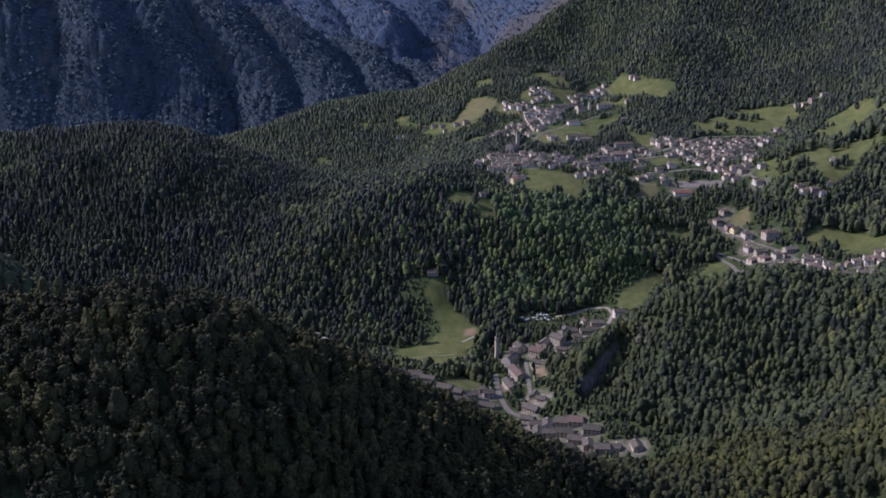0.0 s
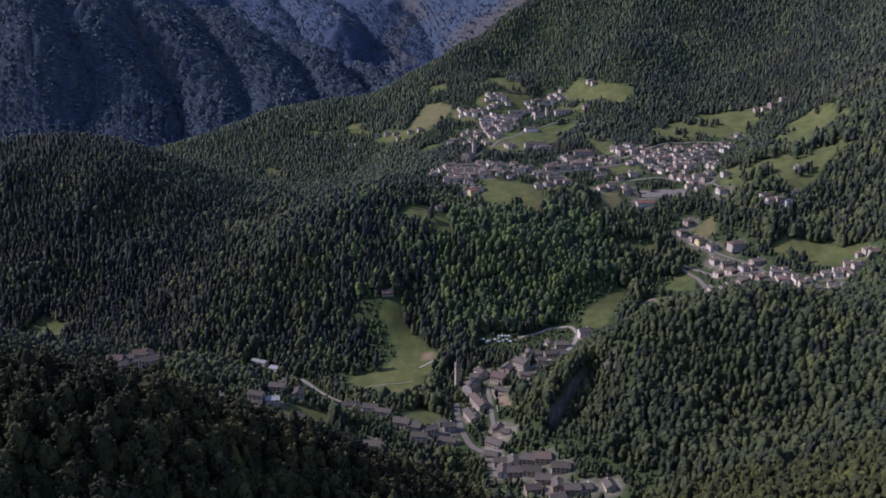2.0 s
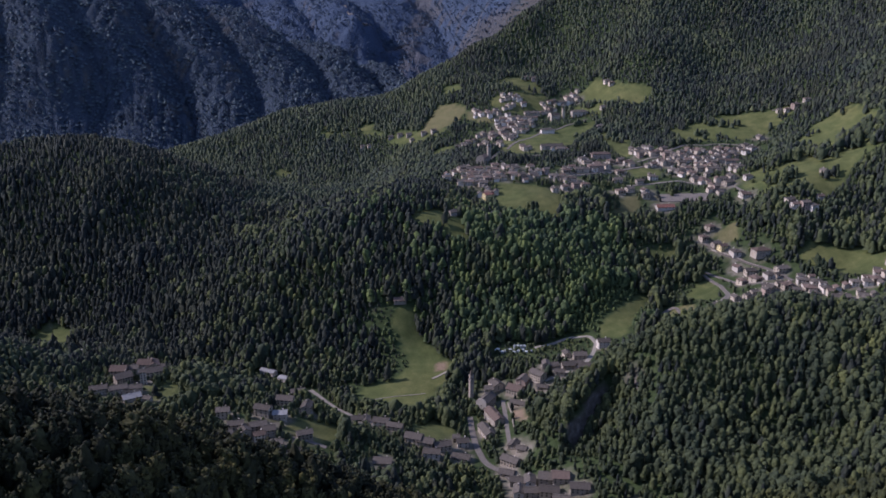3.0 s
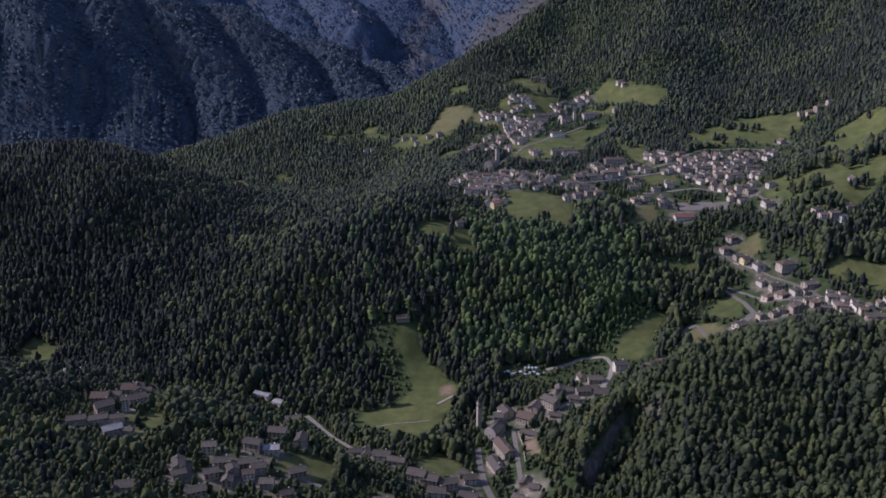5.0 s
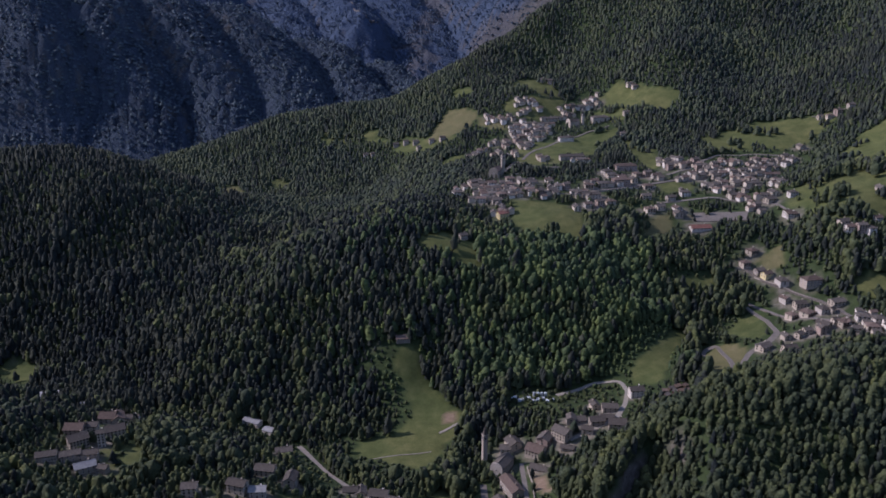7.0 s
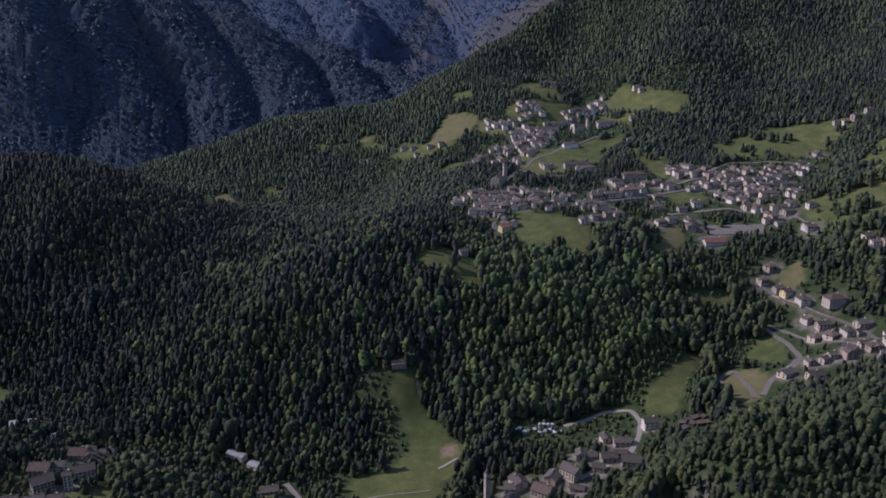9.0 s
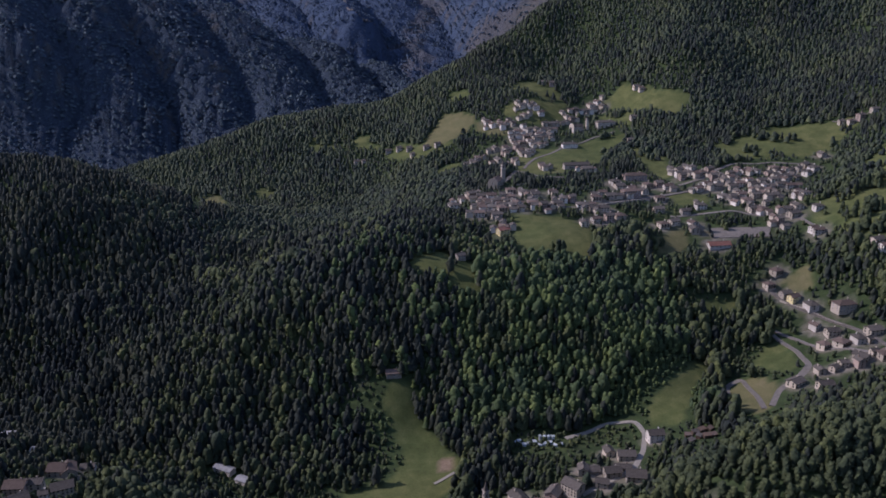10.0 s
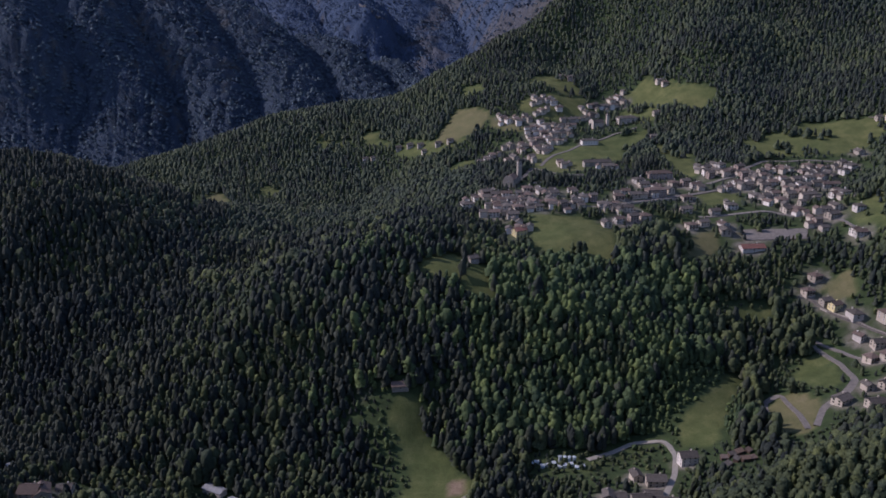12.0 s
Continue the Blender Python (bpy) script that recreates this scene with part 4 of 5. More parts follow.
    mid = [spindle_shape(rng, 3, 6, rng.uniform(0, 0.4)) for _ in range(5)] + [spindle_shape(rng, 2, 5, rng.uniform(0, 0.4)) for _ in range(4)]
    spruce = [spindle_shape(rng, 2, 5, rng.uniform(0.4, 0.8)) for _ in range(4)]
    kind = np.where(y < 1750, rng.integers(0, 5, len(x)), rng.integers(5, 9, len(x)))
    planted("upper_mixed_woods", mid, np.stack([x, y, z, h, h * rng.uniform(1.1, 1.45, len(x)), kind], 1)[~pine], FARWOOD, "mixed woods on the upper mountainside", True)
    planted("upper_spruce_forest", spruce, np.stack([x, y, z, h * 1.1, h * 1.3, rng.integers(0, 4, len(x))], 1)[pine], CONIFER, "dark spruce forest on the upper mountainside", True)
    # the far mountainsides
    x, y = scatter(rng, 2560, 4300, 12, 0.52, 60)
    keep = (_hash_noise(x, y, 60, 44) > -0.7) & (x < 0.16 * y - 150) & (near_line(x, y, ROADS["far_road"][1]) > 16)
    x, y = x[keep], y[keep]
    z = height(x, y)
    h = rng.uniform(4, 6.5, len(x)) * (1 + 0.3 * _hash_noise(x, y, 40, 45))
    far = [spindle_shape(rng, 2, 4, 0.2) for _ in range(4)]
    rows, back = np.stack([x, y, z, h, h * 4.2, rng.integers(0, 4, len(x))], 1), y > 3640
    planted("distant_woods", far, rows[~back], HAZE_BLUEWOOD, "distant mountainside woods, coloured blue-green to show haze", True)
    planted("farthest_woods", far, rows[back], HAZYWOOD, "farthest mountainside woods, coloured pale blue to show haze", True)
    # simple woods beside and behind the flight
    ys = np.arange(-760, 2400, 19.0)
    xs = np.arange(-1750, 1750, 19.0)
    x, y = (g.ravel() + rng.uniform(-6, 6, len(xs) * len(ys)) for g in np.meshgrid(xs, ys))
    keep = (y > 190) & (np.abs(x) > 0.575 * y + 52) & (np.abs(x) < 410 + 0.6 * y)
    close = np.meshgrid(np.arange(-405, 405, 12), np.arange(-340, 190, 12))
    cx, cy = (g.ravel() + rng.uniform(-4, 4, g.size) for g in close)
    x, y = np.concatenate([x[keep], cx]), np.concatenate([y[keep], cy])
    z = height(x, y)
    h = np.minimum(rng.uniform(11, 17, len(x)), np.where(y < 190, 14.0, 17.0))
    plain = [spindle_shape(rng, 2, 5) for _ in range(4)]
    planted("outer_woods", plain, np.stack([x, y, z, h, h * 2.0, rng.integers(0, 4, len(x))], 1), FARWOOD, "broadleaf woods beside and behind the near hill", True)
    return trees


LONE_TREES = woods()


# ---- building materials ----
def plain_material(name, dark, light, scale=0.5, rough=0.9, relief=0.15, vary=0.25):
    """A weathered surface between two tones, each object a little lighter or darker."""
    m, nt, b = material(name, rough, 0.2)
    base = ramp_node(nt, noise_node(nt, scale, 6, 0.65), [(0.3, dark), (0.7, light)])
    own = nt.nodes.new("ShaderNodeObjectInfo").outputs["Random"]
    tone = ramp_node(nt, own, [(0.0, (1 - vary,) * 3), (1.0, (1 + vary,) * 3)])
    grime = ramp_node(nt, noise_node(nt, scale * 5, 4, 0.7), [(0.3, (0.82, 0.81, 0.8)), (0.7, (1.12, 1.12, 1.12))])
    nt.links.new(mix_node(nt, 1.0, mix_node(nt, 1.0, base, tone, "MULTIPLY"), grime, "MULTIPLY"), b.inputs["Base Color"])
    bump_node(nt, b, noise_node(nt, scale * 6, 4, 0.7), 0.8, relief)
    return m


WALL_WHITE = plain_material("white_render", (0.42, 0.39, 0.33), (0.57, 0.53, 0.45))
WALL_CREAM = plain_material("cream_render", (0.32, 0.28, 0.213), (0.45, 0.395, 0.31))
WALL_PINK = plain_material("faded_pink_render", (0.23, 0.178, 0.145), (0.32, 0.255, 0.205))
WALL_STONE = plain_material("rubble_stone", (0.22, 0.195, 0.15), (0.37, 0.33, 0.265), 0.8)
WALL_YELLOW = plain_material("yellow_render", (0.50, 0.42, 0.20), (0.62, 0.54, 0.28))
ROOF_SLATE = plain_material("stone_slate", (0.056, 0.050, 0.041), (0.112, 0.099, 0.080), 0.7, 0.85, 0.3)
ROOF_BROWN = plain_material("brown_tile", (0.078, 0.058, 0.045), (0.138, 0.103, 0.079), 0.7, 0.85, 0.3)
ROOF_RED = plain_material("red_tile", (0.14, 0.065, 0.048), (0.21, 0.105, 0.075), 0.7, 0.85, 0.3)
ROOF_METAL = plain_material("pale_sheet_metal", (0.18, 0.185, 0.18), (0.28, 0.285, 0.27), 0.3, 0.75, 0.05)
WOOD_DARK = plain_material("weathered_timber", (0.06, 0.042, 0.03), (0.12, 0.085, 0.06), 1.5)
SHUTTER = plain_material("painted_shutter", (0.05, 0.065, 0.045), (0.10, 0.10, 0.075), 2.0)
STONE_TRIM = plain_material("pale_stone", (0.40, 0.39, 0.37), (0.56, 0.55, 0.52), 1.0)
TOWER_STONE = plain_material("grey_tower_stone", (0.19, 0.167, 0.135), (0.30, 0.268, 0.22), 0.6)
ASPHALT = plain_material("worn_asphalt", (0.11, 0.10, 0.083), (0.18, 0.163, 0.136), 0.25, 0.95, 0.03, 0.15)
GRAVEL = plain_material("pale_gravel", (0.18, 0.165, 0.13), (0.27, 0.25, 0.20), 0.4, 0.95, 0.05, 0.1)
PALE_BLUE = plain_material("pale_blue_panels", (0.26, 0.31, 0.31), (0.38, 0.43, 0.42), 0.3, 0.5, 0.02)
BARK = plain_material("bark", (0.05, 0.04, 0.03), (0.10, 0.08, 0.06), 2.0)
# The near hill's shade is painted into this dark leaf tone too.
TREE_SHADELEAF = leaf_material("shaded_tree_foliage", (0.014, 0.016, 0.009), (0.040, 0.043, 0.019), relief=0.8)
GLASS, _nt, _b = material("window_glass", 0.12, 0.6)
_b.inputs["Base Color"].default_value = (0.025, 0.03, 0.035, 1)


# ---- building parts ----
def box(x0, x1, y0, y1, z0, z1):
    v = np.array([(x, y, z) for z in (z0, z1) for x, y in ((x0, y0), (x1, y0), (x1, y1), (x0, y1))], float)
    f = np.array([(3, 2, 1, 0), (4, 5, 6, 7), (0, 1, 5, 4), (1, 2, 6, 5), (2, 3, 7, 6), (3, 0, 4, 7)])
    return v, f


def part(name, pieces, mats, parent, label="", index=None):
    v, f = merged(pieces)
    mats = mats if isinstance(mats, (list, tuple)) else [mats]
    ob = mesh_object(name, v, f, mats, index, parent=parent)
    return tagged(ob, label) if label else ob


def thing(name, label, category, group=""):
    return tagged(new(name), label, category, group)


def gable_walls(w, d, h, rise, foot=3.0):
    """Four walls with gables over the ends, ridge along x."""
    v = [(-w / 2, -d / 2, -foot), (w / 2, -d / 2, -foot), (w / 2, d / 2, -foot), (-w / 2, d / 2, -foot),
         (-w / 2, -d / 2, h), (w / 2, -d / 2, h), (w / 2, d / 2, h), (-w / 2, d / 2, h), (-w / 2, 0, h + rise), (w / 2, 0, h + rise)]
    f = [(0, 1, 5, 4), (2, 3, 7, 6), (1, 2, 6, 5), (3, 0, 4, 7), (5, 6, 9, 9), (7, 4, 8, 8)]
    bm = bmesh.new()
    vs = [bm.verts.new(p) for p in v]
    for q in f:
        bm.faces.new([vs[k] for k in dict.fromkeys(q)])
    return bm


def bm_part(name, bm, mat, parent, label=""):
    me = bpy.data.meshes.new(name)
    bm.normal_update()
    bm.to_mesh(me)
    bm.free()
    me.materials.append(mat)
    ob = new(name, me)
    ob.parent = parent
    return tagged(ob, label) if label else ob


def slab(a, b, c, d, thick):
    """A tilted slab: four corners of its top and a thickness straight down."""
    v = np.array([a, b, c, d] + [(p[0], p[1], p[2] - thick) for p in (a, b, c, d)], float)
    return v, np.array([(0, 1, 2, 3), (7, 6, 5, 4), (4, 5, 1, 0), (5, 6, 2, 1), (6, 7, 3, 2), (7, 4, 0, 3)])


def gable_roof(w, d, h, rise, out=0.95, thick=0.28):
    k = rise / (d / 2)
    e, top, low = d / 2 + out, h + rise + thick, h - out * k + thick
    x0, x1 = -w / 2 - out, w / 2 + out
    ridge = box(x0, x1, -0.22, 0.22, top - 0.12, top + 0.1)
    return [slab((x0, -e, low), (x1, -e, low), (x1, 0, top), (x0, 0, top), thick), slab((x0, 0, top), (x1, 0, top), (x1, e, low), (x0, e, low), thick), ridge]


def hip_roof(w, d, h, rise, out=0.95):
    x, y, r = w / 2 + out, d / 2 + out, max(w / 2 - d / 2, 0.4)
    v = np.array([(-x, -y, h), (x, -y, h), (x, y, h), (-x, y, h), (-x, -y, h + 0.3), (x, -y, h + 0.3), (x, y, h + 0.3), (-x, y, h + 0.3), (-r, 0, h + rise), (r, 0, h + rise)])
    f = np.array([(3, 2, 1, 0), (0, 1, 5, 4), (1, 2, 6, 5), (2, 3, 7, 6), (3, 0, 4, 7), (4, 5, 9, 8), (6, 7, 8, 9), (5, 6, 9, 9), (7, 4, 8, 8)])
    return v, f


def window_mesh(name, wide, tall, mats):
    """A window that faces -y: a raised frame round a sunk pane, in one piece."""
    def ring(grow, y):
        w = wide / 2 + grow
        return [(-w, y, -grow), (w, y, -grow), (w, y, tall + grow), (-w, y, tall + grow)]
    v = np.array(ring(0.16, 0.02) + ring(0.16, -0.09) + ring(0, -0.09) + ring(0, -0.02), float)
    f = [(4 * k + j, 4 * k + (j + 1) % 4, 4 * k + 4 + (j + 1) % 4, 4 * k + 4 + j) for k in range(3) for j in range(4)] + [(12, 13, 14, 15)]
    ob = mesh_object(name, v, np.array(f), mats, [1] * 12 + [0])
    me = ob.data
    bpy.data.objects.remove(ob)
    return me


WINDOWS = {False: window_mesh("window", 1.1, 1.5, [GLASS, STONE_TRIM]), True: window_mesh("window", 1.2, 1.5, [GLASS, SHUTTER])}
DOOR_MESH = window_mesh("door", 1.2, 2.1, [WOOD_DARK, STONE_TRIM])
BELFRY_MESH = window_mesh("belfry_opening", 1.5, 3.0, [GLASS, STONE_TRIM])


def opening(name, me, parent, x, y, z, turn):
    ob = new(name, me)
    ob.parent = parent
    ob.matrix_basis = pose(x, y, z, 0, 0, turn)
    return ob


def make_house(w, d, storeys, wall, roof, label, hip=False, cols=3, side=2, shutters=True, balcony=False, group="village houses"):
    h = 2.75 * storeys + 0.4
    rise = d / 2 * 0.52
    ob = thing("house", label, "house", group)
    if hip:
        part("wall", [box(-w / 2, w / 2, -d / 2, d / 2, -3.0, h + 0.02)], wall, ob)
        part("roof", [hip_roof(w, d, h, rise)], roof, ob)
    else:
        bm_part("wall", gable_walls(w, d, h, rise), wall, ob)
        part("roof", gable_roof(w, d, h, rise), roof, ob)
    cx = w * 0.22
    part("chimney", [box(cx - 0.45, cx + 0.45, d * 0.12 - 0.4, d * 0.12 + 0.4, h, h + rise + 1.1), box(cx - 0.6, cx + 0.6, d * 0.12 - 0.55, d * 0.12 + 0.55, h + rise + 1.1, h + rise + 1.3)], wall, ob)
    for s in range(storeys):
        z = 0.95 + 2.75 * s
        for c in range(cols):
            x = (c + 0.5) / cols * w - w / 2
            if s == 0 and c == cols // 2:
                opening("door", DOOR_MESH, ob, x, -d / 2 - 0.01, 0.0, 0)
            else:
                opening("window", WINDOWS[shutters], ob, x, -d / 2 - 0.01, z, 0)
        for c in range(side):
            y = (c + 0.5) / side * d - d / 2
            opening("window", WINDOWS[shutters], ob, -w / 2 - 0.01, y, z, -90)
            if s > 0:
                opening("window", WINDOWS[shutters], ob, w / 2 + 0.01, y, z, 90)
    if balcony:
        part("balcony", [box(-w * 0.4, w * 0.4, -d / 2 - 1.2, -d / 2, 2.9, 3.05), box(-w * 0.4, w * 0.4, -d / 2 - 1.2, -d / 2 - 1.12, 3.05, 3.95)], WOOD_DARK, ob, "dark timber balcony")
    return ob


KINDS = [
    make_house(10, 8, 2, WALL_WHITE, ROOF_BROWN, "white rendered village house with a brown tiled gable roof"),
    make_house(12, 9, 2, WALL_CREAM, ROOF_SLATE, "cream rendered village house with a grey stone slate roof"),
    make_house(9, 8, 3, WALL_PINK, ROOF_SLATE, "tall faded pink village house with a grey slate roof", side=1),
    make_house(11, 8.5, 2, WALL_STONE, ROOF_SLATE, "old rubble stone house with a stone slate roof", shutters=False, side=1),
    make_house(12, 10, 2, WALL_WHITE, ROOF_SLATE, "white house with a hipped grey slate roof", hip=True, side=1),
    make_house(11, 10, 2, WALL_CREAM, ROOF_BROWN, "cream house with hipped brown roof and timber balcony", hip=True, balcony=True, side=1),
    make_house(15, 9, 2, WALL_STONE, ROOF_SLATE, "long stone farmhouse with a weathered slate roof", cols=4, side=1),
    make_house(8, 7, 2, WALL_CREAM, ROOF_SLATE, "small cream cottage with a grey slate roof", cols=2, side=1),
]


def put_house(k, x, y, turn, scale=1.0):
    z = float(height(x, y)[0])
    m = Matrix.Translation((x, y, z)) @ pose(0, 0, 0, 0, 0, turn) @ Matrix.Diagonal((scale, scale, 1.0, 1.0))
    return copy_thing(KINDS[k], m)


def drop_thing(ob):
    for o in (*ob.children_recursive, ob):
        bpy.data.objects.remove(o)


OLD = {"hamlet_edge", "west_houses"}
TURN = {"hamlet_edge": 18, "west_houses": 12, "church_quarter": 10, "upper_quarter": 22, "high_street_houses": 14, "east_quarter": 24, "right_village": 20, "right_village_east": -8}
CLOSE = {"church_quarter", "upper_quarter", "right_village_east", "east_quarter", "school_quarter"}
INFILL = []
rng = random.Random(11)
for name, group in HOMES.items():
    if name == "west_cottages":
        continue
    taken = []
    for x, y in group:
        near = min((math.dist((x, y), q) for q in taken), default=99)
        if near < 6.0:
            continue
        taken.append((x, y))
        k = rng.choice([1, 3, 3, 6, 6, 2, 0]) if name in OLD else rng.choice([0, 0, 1, 1, 2, 4, 4, 5, 5, 7, 3])
        turn = TURN.get(name, 10) + rng.choice([0, 0, 0, 90]) + rng.uniform(-14, 14)
        scale = (rng.uniform(0.85, 1.1) if name in OLD else rng.uniform(0.95, 1.3)) * (0.85 if near < 10 else 1)
        put_house(k, x, y, turn, scale)
        for go in (0, 90, 180, 270) if name in CLOSE else ():  # lower houses built against it
            if rng.random() > (0.28 if name in ("east_quarter", "school_quarter") else 0.45):
                continue
            a = radians(turn + go)
            reach = 10 * scale + rng.uniform(0, 2)
            qx, qy = x + reach * math.cos(a), y + reach * math.sin(a)
            if min(math.dist((qx, qy), q) for q in taken) > 6.5 and min(math.dist((qx, qy), q) for q in group if q != (x, y)) > 7:
                taken.append((qx, qy))
                if name in OLD and rng.random() < 0.12:
                    put_house(7, qx, qy, turn + rng.choice([0, 90]), rng.uniform(0.85, 1.1))
                else:
                    INFILL.append((qx, qy, turn + rng.choice([0, 90]), rng.uniform(0.85, 1.25)))
for x, y in HOMES["west_cottages"]:
    put_house(rng.choice([3, 7, 3]), x, y, rng.uniform(0, 30), 0.9)

for pattern in KINDS:
    drop_thing(pattern)


def crowded_houses():
    """The lesser houses that stand wall to wall between the others in the upper villages."""
    vs, fs, ix, n = [], [], [], 0
    for x, y, turn, s in INFILL:
        m = np.array(pose(x, y, float(height(x, y)[0]), 0, 0, turn))
        high = rng.choice([4.4, 5.6, 5.6, 7.6])
        wv, wf = box(-4 * s, 4 * s, -3.5 * s, 3.5 * s, -3, high)
        gv = np.array([(-4 * s, -3.5 * s, high), (-4 * s, 3.5 * s, high), (-4 * s, 0, high + 1.8 * s), (4 * s, -3.5 * s, high), (4 * s, 3.5 * s, high), (4 * s, 0, high + 1.8 * s)])
        gf = np.array([(1, 0, 2, 2), (3, 4, 5, 5)])
        rv, rf = merged(gable_roof(8 * s, 7 * s, high, 1.8 * s))
        wall, roof = rng.choice([0, 0, 1, 2]), rng.choice([3, 3, 4])
        for v, f, k in ((wv, wf, wall), (gv, gf, wall), (rv, rf, roof)):
            vs.append(v @ m[:3, :3].T + m[:3, 3])
            fs.append(f + n)
            ix += [k] * len(f)
            n += len(v)
    f = np.concatenate(fs)
    tri = np.concatenate([f[:, [0, 1, 2]], f[:, [0, 2, 3]]])
    ix = np.array(ix + ix)
    good = (tri[:, 1] != tri[:, 2]) & (tri[:, 0] != tri[:, 2])
    tagged(mesh_object("crowded_houses", np.concatenate(vs), tri[good], [WALL_CREAM, WALL_WHITE, WALL_STONE, ROOF_SLATE, ROOF_BROWN], ix[good]), "crowded small cream houses with slate roofs", "houses", kind="stuff")


crowded_houses()


def make_block(x, y, turn, w, d, storeys, wall, roof, label, hip=False, cols=5, side=2):
    ob = make_house(w, d, storeys, wall, roof, label, hip, cols, side, False, group="")
    ob.matrix_basis = pose(x, y, float(height(x, y)[0]), 0, 0, turn)
    return ob


WALL_OF = {"W": (WALL_WHITE, "white rendered"), "C": (WALL_CREAM, "cream rendered"), "P": (WALL_PINK, "faded pink"), "T": (WALL_STONE, "rubble stone")}
ROOF_OF = {"S": (ROOF_SLATE, "a stone slate roof"), "B": (ROOF_BROWN, "a brown tiled roof"), "M": (ROOF_METAL, "a pale metal roof")}
BESIDE = {"church_ridge": "behind the church", "village_foot": "below the church", "mill_row": "beside the valley road", "old_hamlet": "in the old hamlet"}
for street, homes in STREETS.items():
    for k, (x, y, turn, w, d, storeys, kind) in enumerate(homes):
        turn = turn * 0.7 + 90 * (k % 3 == 1 and abs(w - d) < 4)
        (wall, wall_word), (roof, roof_word) = WALL_OF[kind[0]], ROOF_OF[kind[1]]
        ob = make_house(min(max(w * 1.12, 6), 16), d, storeys + (street == "old_hamlet"), wall, roof, f"{wall_word} house with {roof_word} {BESIDE[street]}", False, max(2, round(w / 4)), 1, storeys > 1, group="")
        ob.matrix_basis = pose(x, y, float(height(x, y)[0]), 0, 0, turn)

make_block(465, 1191, 12, 22, 14, 3, WALL_CREAM, ROOF_BROWN, "large cream three-storey house with a hipped brown roof", True)
make_block(213, 1013, 8, 14, 10, 3, WALL_WHITE, ROOF_SLATE, "white three-storey house beside the bridge road", False, 3)
make_block(318, 1809, 14, 34, 13, 3, WALL_CREAM, ROOF_SLATE, "long cream school building with a low roof", True, 8)
make_block(243, 1733, 12, 26, 11, 2, WALL_WHITE, ROOF_SLATE, "long white hall with a grey roof", True, 6)
make_block(232, 1597, 8, 40, 11, 2, WALL_STONE, ROOF_SLATE, "long dark stone building on the terrace", False, 8)
make_block(311, 1545, 6, 34, 13, 3, WALL_PINK, ROOF_BROWN, "reddish brown apartment block with a tiled roof", True, 7)
make_block(286, 1462, 12, 26, 12, 3, WALL_PINK, ROOF_BROWN, "reddish apartment block on the high street", True, 6)
make_block(-31, 1099, 8, 15, 9, 1, WALL_STONE, ROOF_BROWN, "stone farmhouse at the top of the big meadow", False, 3)
make_block(97, 1328, 30, 15, 10, 2, WALL_YELLOW, ROOF_RED, "yellow house with a red tiled roof at the meadow edge", False, 3)
make_block(424, 1226, 25, 12, 9, 2, WALL_YELLOW, ROOF_BROWN, "yellow rendered house beside the main road", False, 3)
make_block(366, 1322, 6, 27, 12, 1, WALL_WHITE, ROOF_RED, "low sports hall with a red roof", False, 5)


def make_shed(x, y, turn, w, d, h, label):
    ob = thing("metal_shed", label, "shed")
    part("wall", [box(-w / 2, w / 2, -d / 2, d / 2, -2.5, h)], WALL_WHITE, ob)
    part("roof", gable_roof(w, d, h, d * 0.16, 0.5, 0.15), ROOF_METAL, ob, "pale sheet metal roof")
    part("door", [box(-1.8, 1.8, -d / 2 - 0.08, -d / 2 + 0.02, 0, min(h - 0.4, 3.4))], SHUTTER, ob)
    ob.matrix_basis = pose(x, y, float(height(x, y)[0]), 0, 0, turn)


make_block(72, 872, -70, 26, 11, 3, WALL_STONE, ROOF_BROWN, "long old stone building in the village lane", False, 6, 1)
make_block(62, 845, -72, 22, 10, 2, WALL_CREAM, ROOF_SLATE, "long cream barn house above the village road", False, 5, 1)


make_shed(-189, 1027, -28, 20, 9, 5, "long shed with a bright metal roof among trees")
make_shed(-168, 1010, -28, 12, 9, 5, "small shed with a bright metal roof")
make_shed(-430, 1092, 12, 26, 16, 7, "large shed with a bright metal roof at the wood edge")
make_shed(-372, 1050, 12, 14, 10, 6, "white shed with a metal roof among trees")


def make_hut(x, y, turn, w, d, h, roof, label):
    """A lean-to store of boards with a single sloping sheet over it."""
    ob = thing("hut", label, "hut", "huts of the builder's yard")
    part("wall", [box(-w / 2, w / 2, -d / 2, d / 2, -2.0, h)], WOOD_DARK, ob)
    part("roof", [slab((-w / 2 - 0.4, -d / 2 - 0.4, h + 0.15), (w / 2 + 0.4, -d / 2 - 0.4, h + 0.15), (w / 2 + 0.4, d / 2 + 0.4, h + 1.0), (-w / 2 - 0.4, d / 2 + 0.4, h + 1.0), 0.14)], roof, ob)
    part("door", [box(-0.7, 0.7, -d / 2 - 0.07, -d / 2 + 0.02, 0, 2.0)], SHUTTER, ob)
    ob.matrix_basis = pose(x, y, float(height(x, y)[0]), 0, 0, turn)


for k, (hx, hy) in enumerate(YARD_HUTS):
    tall, roof = 2.4 + 0.4 * (k % 3), (ROOF_BROWN, ROOF_SLATE, WOOD_DARK)[k % 3]
    make_hut(hx, hy, 14 * k % 60, 5.5 + k % 3, 4.2, tall, roof, ("timber hut with a brown roof beside the meadow", "timber hut with a grey slate roof beside the meadow", "timber hut with a dark board roof beside the meadow")[k % 3])


